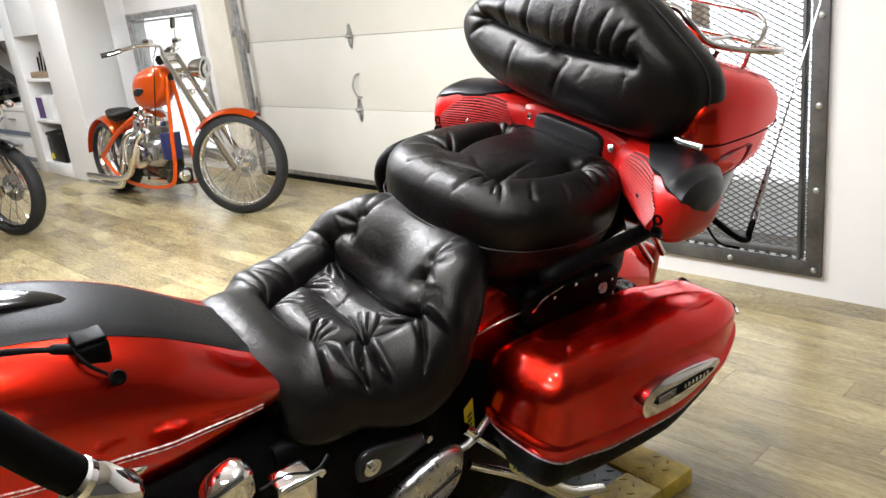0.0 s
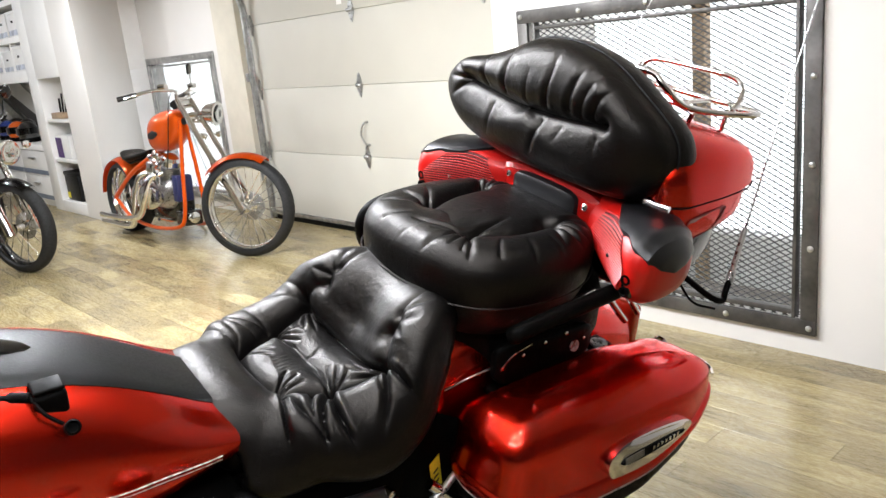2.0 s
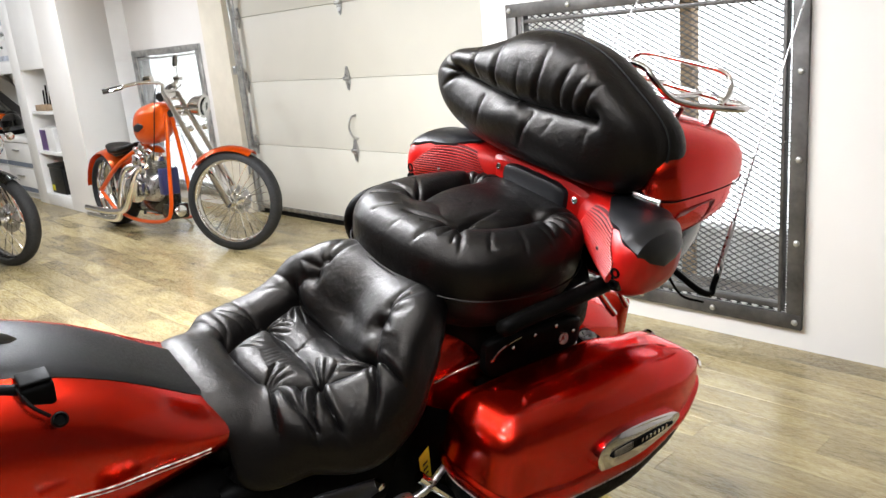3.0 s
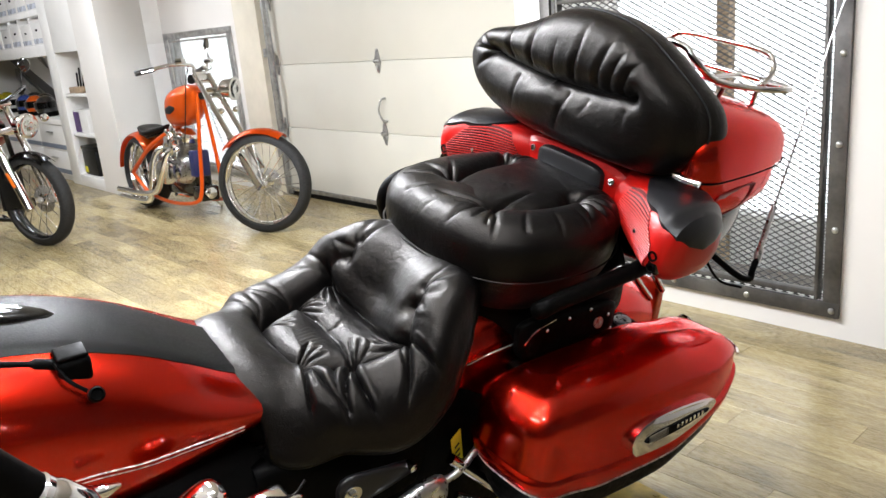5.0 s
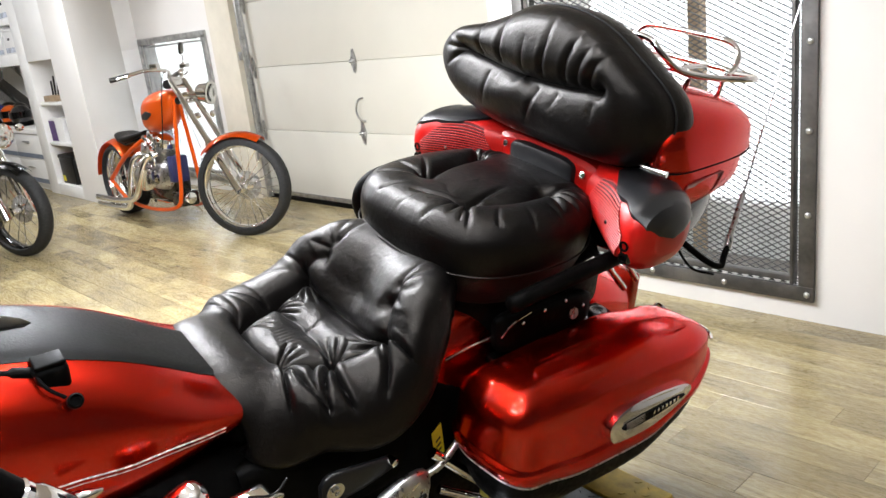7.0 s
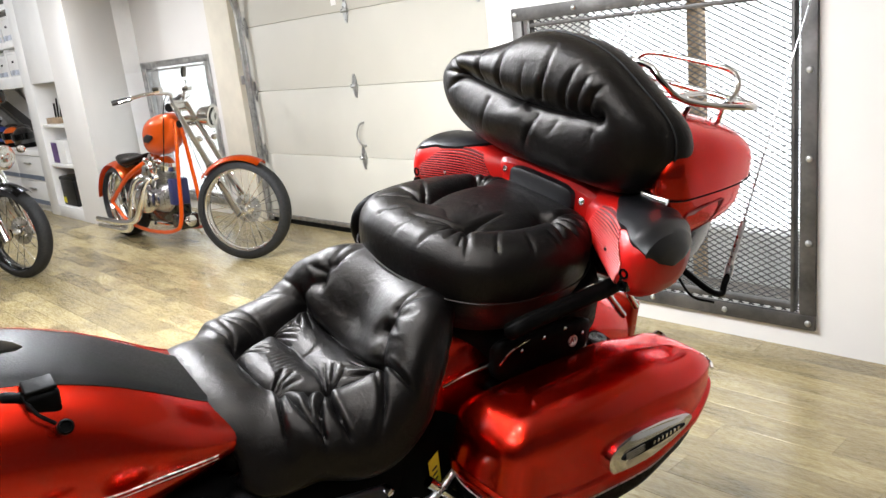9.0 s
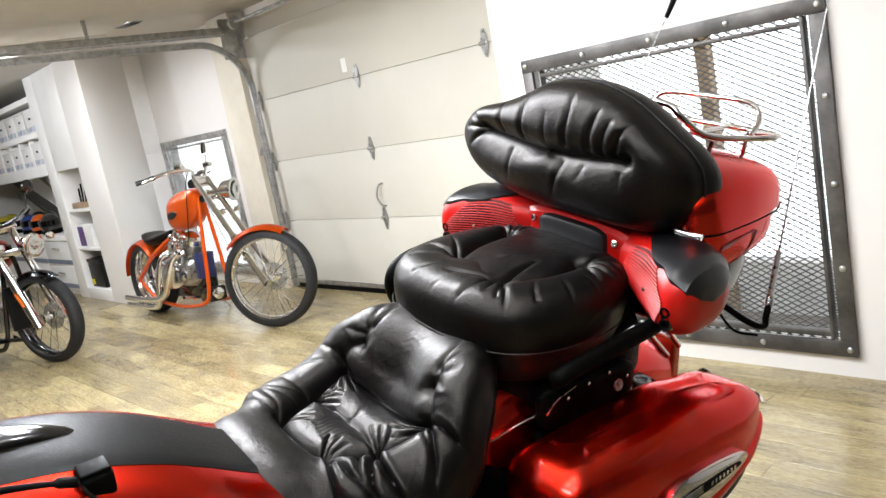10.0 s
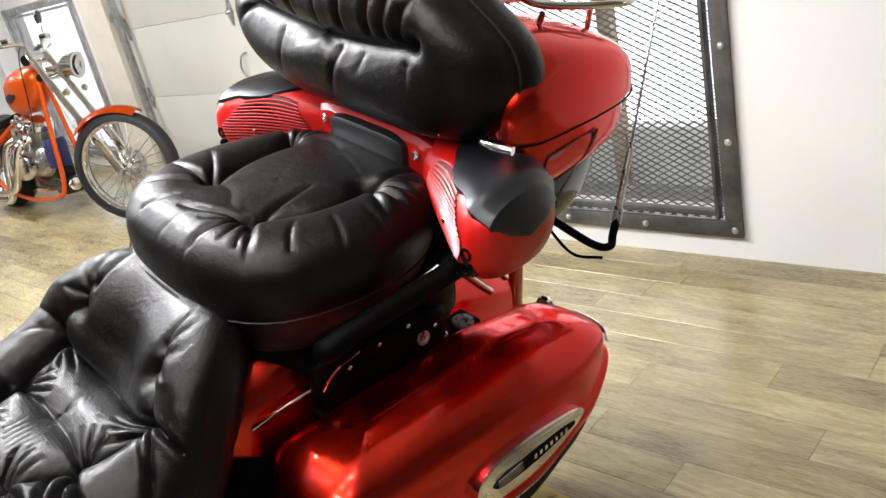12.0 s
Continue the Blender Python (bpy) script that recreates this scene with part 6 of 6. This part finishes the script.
for s in (1, -1):
    low, top = Vector((0.02, s * 0.11, 0.34)), Vector((-0.28, s * 0.11, 1.06))
    leg = part("fork_leg", tube(bmesh.new(), [low + Vector((0.02, 0, -0.04)), low.lerp(top, 0.45), low.lerp(top, 0.45), low.lerp(top, 0.48), low.lerp(top, 0.48), top], [0.034, 0.036, 0.040, 0.040, 0.027, 0.027], 16), CHROME, cru, "chrome fork leg")
    part("reflector", boxed((-0.012, -0.006, -0.06), (0.012, 0.006, 0.06), 0.004), AMBER, leg, "amber reflector", matrix=Matrix.Translation(low.lerp(top, 0.26) + Vector((0.012, s * 0.037, 0))) @ pose(0, 0, 0, 0, -28))
    part("axle_cap", turned([(0.024, -0.02), (0.024, 0.012), (0.014, 0.018), (0, 0.018)], low, (0, s, 0), 14), CHROME, leg)
for k in (0.72, 0.98):
    c = Vector((0.02, 0, 0.34)).lerp(Vector((-0.28, 0, 1.06)), k)
    part("fork_clamp", boxed((-0.035, -0.15, -0.02), (0.035, 0.15, 0.02), 0.012, 3), CHROME, cru, "chrome fork clamp", matrix=Matrix.Translation(c) @ pose(0, 0, 0, 0, -28))
headlamp(cru, (-0.10, 0, 0.90), (1, 0, -0.08), 0.085)
part("handlebar", bar([(-0.62, 0.42, 1.12), (-0.48, 0.34, 1.16), (-0.36, 0.12, 1.10), (-0.36, 0, 1.07), (-0.36, -0.12, 1.10), (-0.48, -0.34, 1.16), (-0.62, -0.42, 1.12)], 0.013, 12), GLOSS_BLACK, cru, "black handlebar")
for s in (1, -1):
    part("grip", bar([(-0.54, s * 0.38, 1.145), (-0.66, s * 0.44, 1.11)], 0.018, 12, smooth=False), MATT_BLACK, cru, "black grip")
    part("turn_signal", turned([(0.0, -0.03), (0.026, -0.02), (0.03, 0.0), (0.024, 0.02), (0, 0.026)], (-0.16, s * 0.21, 0.93), (1, 0, 0), 18), CHROME, cru, "chrome turn signal")
    mm = part("mirror", turned([(0.0, -0.014), (0.045, -0.01), (0.055, 0), (0.05, 0.006), (0, 0.006)], (-0.5, s * 0.40, 1.32), (-1, 0, 0.1), 22), GLOSS_BLACK, cru, "black mirror")
    part("stem", bar([(-0.5, s * 0.34, 1.16), (-0.5, s * 0.36, 1.26), (-0.495, s * 0.39, 1.30)], 0.006, 8), GLOSS_BLACK, mm)
part("fuel_tank", loft_x(dense([(-1.0, 0, 0.80, 0.04, 0.05, 2.5), (-0.94, 0, 0.81, 0.10, 0.09, 2.5), (-0.75, 0, 0.83, 0.15, 0.125, 2.5), (-0.55, 0, 0.85, 0.145, 0.125, 2.5), (-0.45, 0, 0.87, 0.09, 0.08, 2.4), (-0.42, 0, 0.875, 0.03, 0.03, 2.2)], 4), 34), MAROON, cru, "glossy maroon fuel tank")
part("seat", loft_x(dense([(-1.62, 0, 0.72, 0.06, 0.03, 2.8), (-1.5, 0, 0.72, 0.12, 0.05, 3), (-1.2, 0, 0.69, 0.15, 0.05, 3), (-0.96, 0, 0.75, 0.09, 0.04, 2.8)], 4)), LEATHER, cru, "black seat")
vtwin(cru, -0.80, 0.50)
for s in (1, -1):
    part("frame_rail", bar([(-0.40, s * 0.03, 0.92), (-0.44, s * 0.09, 0.55), (-0.52, s * 0.12, 0.20), (-0.7, s * 0.13, 0.15), (-1.3, s * 0.13, 0.18), (-1.62, s * 0.12, 0.32)], 0.018, 12), GLOSS_BLACK, cru, "black frame rail")
part("radiator", boxed((-0.44, -0.10, 0.28), (-0.40, 0.10, 0.62), 0.01, 2), BLACK_PLASTIC, cru, "black radiator")
part("exhaust_pipe", bar([(-0.68, -0.10, 0.58), (-0.52, -0.16, 0.52), (-0.55, -0.19, 0.30), (-0.75, -0.19, 0.22), (-1.2, -0.19, 0.24), (-1.8, -0.19, 0.27)], 0.03, 14), CHROME, cru, "chrome exhaust pipe")
part("exhaust_pipe", bar([(-0.92, -0.10, 0.58), (-0.84, -0.17, 0.50), (-0.9, -0.20, 0.38), (-1.2, -0.20, 0.33), (-1.7, -0.20, 0.35)], 0.028, 14), CHROME, cru, "chrome exhaust pipe")
part("foot_peg", bar([(-0.5, -0.12, 0.22), (-0.5, -0.3, 0.25)], 0.016, 10, smooth=False), MATT_BLACK, cru)
part("side_stand", bar([(-0.8, 0.14, 0.18), (-0.78, 0.28, 0.05), (-0.78, 0.30, 0.014)], 0.011, 10), GLOSS_BLACK, cru)

for ob in cru.children:
    if ob.name.split(".")[0] not in ("front_wheel", "front_fender", "fork_leg", "fork_clamp", "rear_wheel", "rear_fender"):
        ob.matrix_basis = Matrix.Translation((0.16, 0, 0)) @ ob.matrix_basis


# ---- things in the shelving ----
def helmet(x, y, z, turn, mat, label):
    h = thing("helmet", pose(x, y, z, 0, 0, turn), label, "helmet", "helmets on the counter")
    bm = bmesh.new()
    rings = []
    for i in range(11):
        th = -0.5 + (math.pi / 2 + 0.5) * i / 10
        rings.append([Vector((0.13 * math.cos(th) * math.cos(q) * (1.08 if math.cos(q) > 0 else 1), 0.115 * math.cos(th) * math.sin(q), 0.115 + 0.13 * math.sin(th))) for q in [2 * math.pi * k / 28 for k in range(28)]])
    bridge(bm, rings)
    part("shell", bm, mat, h)
    part("visor", turned([(0.118, -0.035), (0.122, -0.03), (0.122, 0.04), (0.116, 0.045)], (0.022, 0, 0.13), (0, 0, 1), 28), GLOSS_BLACK, h, "dark visor")
    part("rim", turned([(0.105, 0), (0.112, 0.004), (0.112, 0.05), (0.10, 0.06)], (0, 0, 0), (0, 0, 1), 28), MATT_BLACK, h)
    return h


SHELL = {n: surface("helmet_" + n, c, 0.2, coat=1.0, vary=0.05) for n, c in (("black", (0.012, 0.012, 0.014)), ("blue", (0.03, 0.06, 0.25)), ("orange", (0.6, 0.1, 0.01)), ("white", (0.6, 0.6, 0.58)), ("yellow", (0.6, 0.5, 0.04)))}
for i, (x, dy, n) in enumerate(((-8.45, 0.30, "white"), (-8.92, 0.13, "black"), (-9.42, 0.15, "orange"), (-9.75, 0.36, "black"), (-10.05, 0.2, "blue"), (-10.45, 0.42, "black"), (-10.7, 0.25, "white"), (-11.1, 0.40, "black"), (-11.35, 0.2, "yellow"), (-11.75, 0.4, "yellow"))):
    helmet(x, UY + dy, 0.70, -60 + 17 * i, SHELL[n], "glossy %s motorcycle helmet on the counter" % n)


def carton(x, y, z, w, d, h, mat, label, group="boxes on the upper shelves"):
    c = thing("storage_box", pose(x, y, z), label, "box", group)
    part("body", boxed((-w / 2, -d / 2, 0), (w / 2, d / 2, h * 0.9), 0.004), mat, c)
    part("lid", boxed((-w / 2 - 0.004, -d / 2 - 0.004, h * 0.90), (w / 2 + 0.004, d / 2 + 0.004, h), 0.004), mat, c)
    part("hand_hole", boxed((-0.035, -d / 2 - 0.002, h * 0.55), (0.035, -d / 2 + 0.002, h * 0.64), 0.001), MATT_BLACK, c, "dark hand hole")
    part("print", boxed((-w / 2 + 0.01, -d / 2 - 0.0015, h * 0.06), (w / 2 - 0.01, -d / 2, h * 0.26), 0), surface("printed_skyline", (0.45, 0.48, 0.55), 0.6, vary=0.5, scale=14), c, "pale grey printed band", smooth=False)
    return c


WHITE_CARD = surface("white_cardboard", (0.75, 0.74, 0.72), 0.7, vary=0.05)
for k in range(8):
    carton(-8.29 - 0.42 * k, UY + 0.16, 1.501, 0.33, 0.28, 0.26 - 0.03 * (k % 2), WHITE_CARD, "white cardboard file box with a grey printed band")
    carton(-8.25 - 0.40 * k, UY + 0.16, 1.861, 0.34, 0.28, 0.26, WHITE_CARD, "white cardboard file box with a grey printed band")


def niche_thing(kind, x, z, label, category):
    t = thing(kind, pose(x, UY + 0.15, z), label, category)
    return t


tray = niche_thing("wooden_tray", -7.58, 0.982, "small wooden tray with tools on the shelf", "tray")
part("tray", boxed((-0.17, -0.09, 0), (0.17, 0.09, 0.06), 0.006), BROWN, tray)
for k in range(4):
    part("tool", bar([(-0.13 + 0.08 * k, 0, 0.05), (-0.17 + 0.10 * k, 0.02, 0.20 + 0.05 * (k % 2))], 0.009, 8, smooth=False), MATT_BLACK, tray)
VIOLET = surface("violet_print", (0.08, 0.03, 0.16), 0.5, vary=0.4)
pack = niche_thing("white_carton", -7.55, 0.567, "white carton with a violet print on the shelf", "box")
part("body", boxed((-0.2, -0.10, 0), (0.2, 0.10, 0.24), 0.004), WHITE_CARD, pack)
part("print", boxed((-0.2, -0.102, 0.01), (-0.02, -0.1005, 0.22), 0), VIOLET, pack, "violet print", smooth=False)
case = niche_thing("black_case", -7.50, 0.121, "black plastic tool case on the bottom shelf", "case")
part("body", boxed((-0.2, -0.11, 0), (0.2, 0.11, 0.27), 0.015, 3), BLACK_PLASTIC, case)
part("lid", boxed((-0.205, -0.115, 0.27), (0.205, 0.115, 0.31), 0.01, 3), BLACK_PLASTIC, case)
part("label", boxed((-0.18, -0.1125, 0.03), (-0.10, -0.1105, 0.09), 0), YELLOW_TAG, case, "yellow label", smooth=False)
# sloping boards and panels at the back of the long niche
def sloping(corners, y, mat, label):
    b = thing("sloping_board", pose(0, y, 0), label, "board", "boards in the niche")
    bm = bmesh.new()
    bridge(bm, [[Vector((x, d, z)) for x, z in corners] for d in (0.0, 0.03)])
    part("board", bm, mat, b, smooth=False)


sloping([(-9.95, 1.378), (-9.38, 0.702), (-8.065, 0.702), (-8.065, 1.378)], 3.12, WHITE_TRIM, "white painted panel with a sloping edge in the niche")
sloping([(-11.3, 1.378), (-9.75, 0.90), (-9.60, 1.06), (-10.4, 1.378)], 3.17, WHITE_TRIM, "long white board leaning in the niche")
sloping([(-11.95, 1.378), (-10.2, 0.80), (-9.9, 0.86), (-11.4, 1.378)], 3.22, DARK_WALL, "dark grey board leaning in the niche")
sloping([(-11.98, 1.25), (-11.98, 1.1), (-10.9, 0.75), (-10.7, 0.82)], 3.27, GALVANISED, "grey metal board leaning in the niche")


# ---- ceiling spots ----
def ceiling_spot(x, y, watts):
    f = thing("ceiling_spot", pose(x, y, CEIL), "small white ceiling spot with a lit bulb", "ceiling light", "ceiling spots")
    part("canopy", turned([(0.0, 0), (0.05, 0), (0.05, -0.012), (0.02, -0.02), (0.02, -0.04), (0, -0.04)], segs=24), WHITE_TRIM, f)
    part("bulb", turned([(0.012, -0.04), (0.026, -0.06), (0.03, -0.08), (0.022, -0.10), (0, -0.108)], segs=20), BULB, f, "lit bulb")
    lamp("spot_light", "POINT", (x, y, CEIL - 0.15), (x, y, 0), watts, 0.05, colour=WARM)


# the last two are fill lamps, added to brighten the room's far left
for x, y, w in ((-0.75, 0.10, 40), (0.45, 0.95, 35), (0.30, 0.30, 40), (1.35, 0.20, 45), (-6.3, 0.4, 80), (-8.2, 1.0, 80)):
    ceiling_spot(x, y, w)


def added_strip(x, y, turn, watts):
    """An added ceiling strip, out of view: housing, two tubes and end caps."""
    f = thing("ceiling_light", pose(x, y, CEIL, 0, 0, turn), "white fluorescent strip light on the ceiling", "ceiling light", "strip lights")
    part("housing", boxed((-0.62, -0.07, -0.05), (0.62, 0.07, 0), 0.006), WHITE_TRIM, f)
    for dy in (-0.035, 0.035):
        part("tube", bar([(-0.58, dy, -0.068), (0.58, dy, -0.068)], 0.013, smooth=False), TUBE_GLOW, f, "glowing tube")
    for s in (-1, 1):
        part("end_cap", boxed((s * 0.6 - 0.012, -0.06, -0.09), (s * 0.6 + 0.012, 0.06, -0.05), 0.004), WHITE_TRIM, f)
    a = lamp("strip_glow", "AREA", (x, y, CEIL - 0.10), (x, y + 0.001, 0), watts, 1.2, 0.16, WARM)
    a.matrix_world = pose(x, y, CEIL - 0.10, 0, 0, turn)


# unseen strips, added where they put highlights on the leather seats and backrest
for x, y, w in ((-2.3, 1.35, 150), (-1.05, 0.95, 105), (-2.7, 0.30, 95), (0.6, -0.6, 32)):
    added_strip(x, y, 0, w)


# ---- floor planks ----
PW, PL = 0.125, 0.92


def plank_mesh(length):
    bm = boxed((0.0004, 0.0004, -0.006), (length - 0.0004, PW - 0.0004, 0.0), 0.0006, 1)
    me = bpy.data.meshes.new("plank")
    bm.to_mesh(me)
    bm.free()
    me.materials.append(PLANK)
    return me


PLANKS = {}
rest = []
rng = random.Random(5)
row = 0
y = -9.0
while y < 3.5:
    x = -12.0 - rng.random() * PL
    while x < 4.0:
        x0, x1 = max(x, -12.0), min(x + PL, 4.0)
        length = round(x1 - x0, 2)
        if length > 0.1:
            if -8.3 < x1 and x0 < 2.2 and -0.6 < y < 3.0 - PW * 0.2:
                if length not in PLANKS:
                    PLANKS[length] = plank_mesh(length)
                ob = new("plank", PLANKS[length])
                ob.parent, ob.matrix_basis = floor, pose(x0, y, 0)
            else:
                rest.append((x0, x0 + length, y))
        x += PL
    y += PW
    row += 1
verts, faces = [], []
for x0, x1, y in rest:
    n = len(verts)
    verts += [(x0 + 0.001, y + 0.001, 0), (x1 - 0.001, y + 0.001, 0), (x1 - 0.001, y + PW - 0.001, 0), (x0 + 0.001, y + PW - 0.001, 0)]
    faces.append((n, n + 1, n + 2, n + 3))
me = bpy.data.meshes.new("far_planks")
me.from_pydata(verts, [], faces)
me.materials.append(PLANK)
far = new("far_planks", me)
far.parent = floor
tagged(far, kind="stuff")
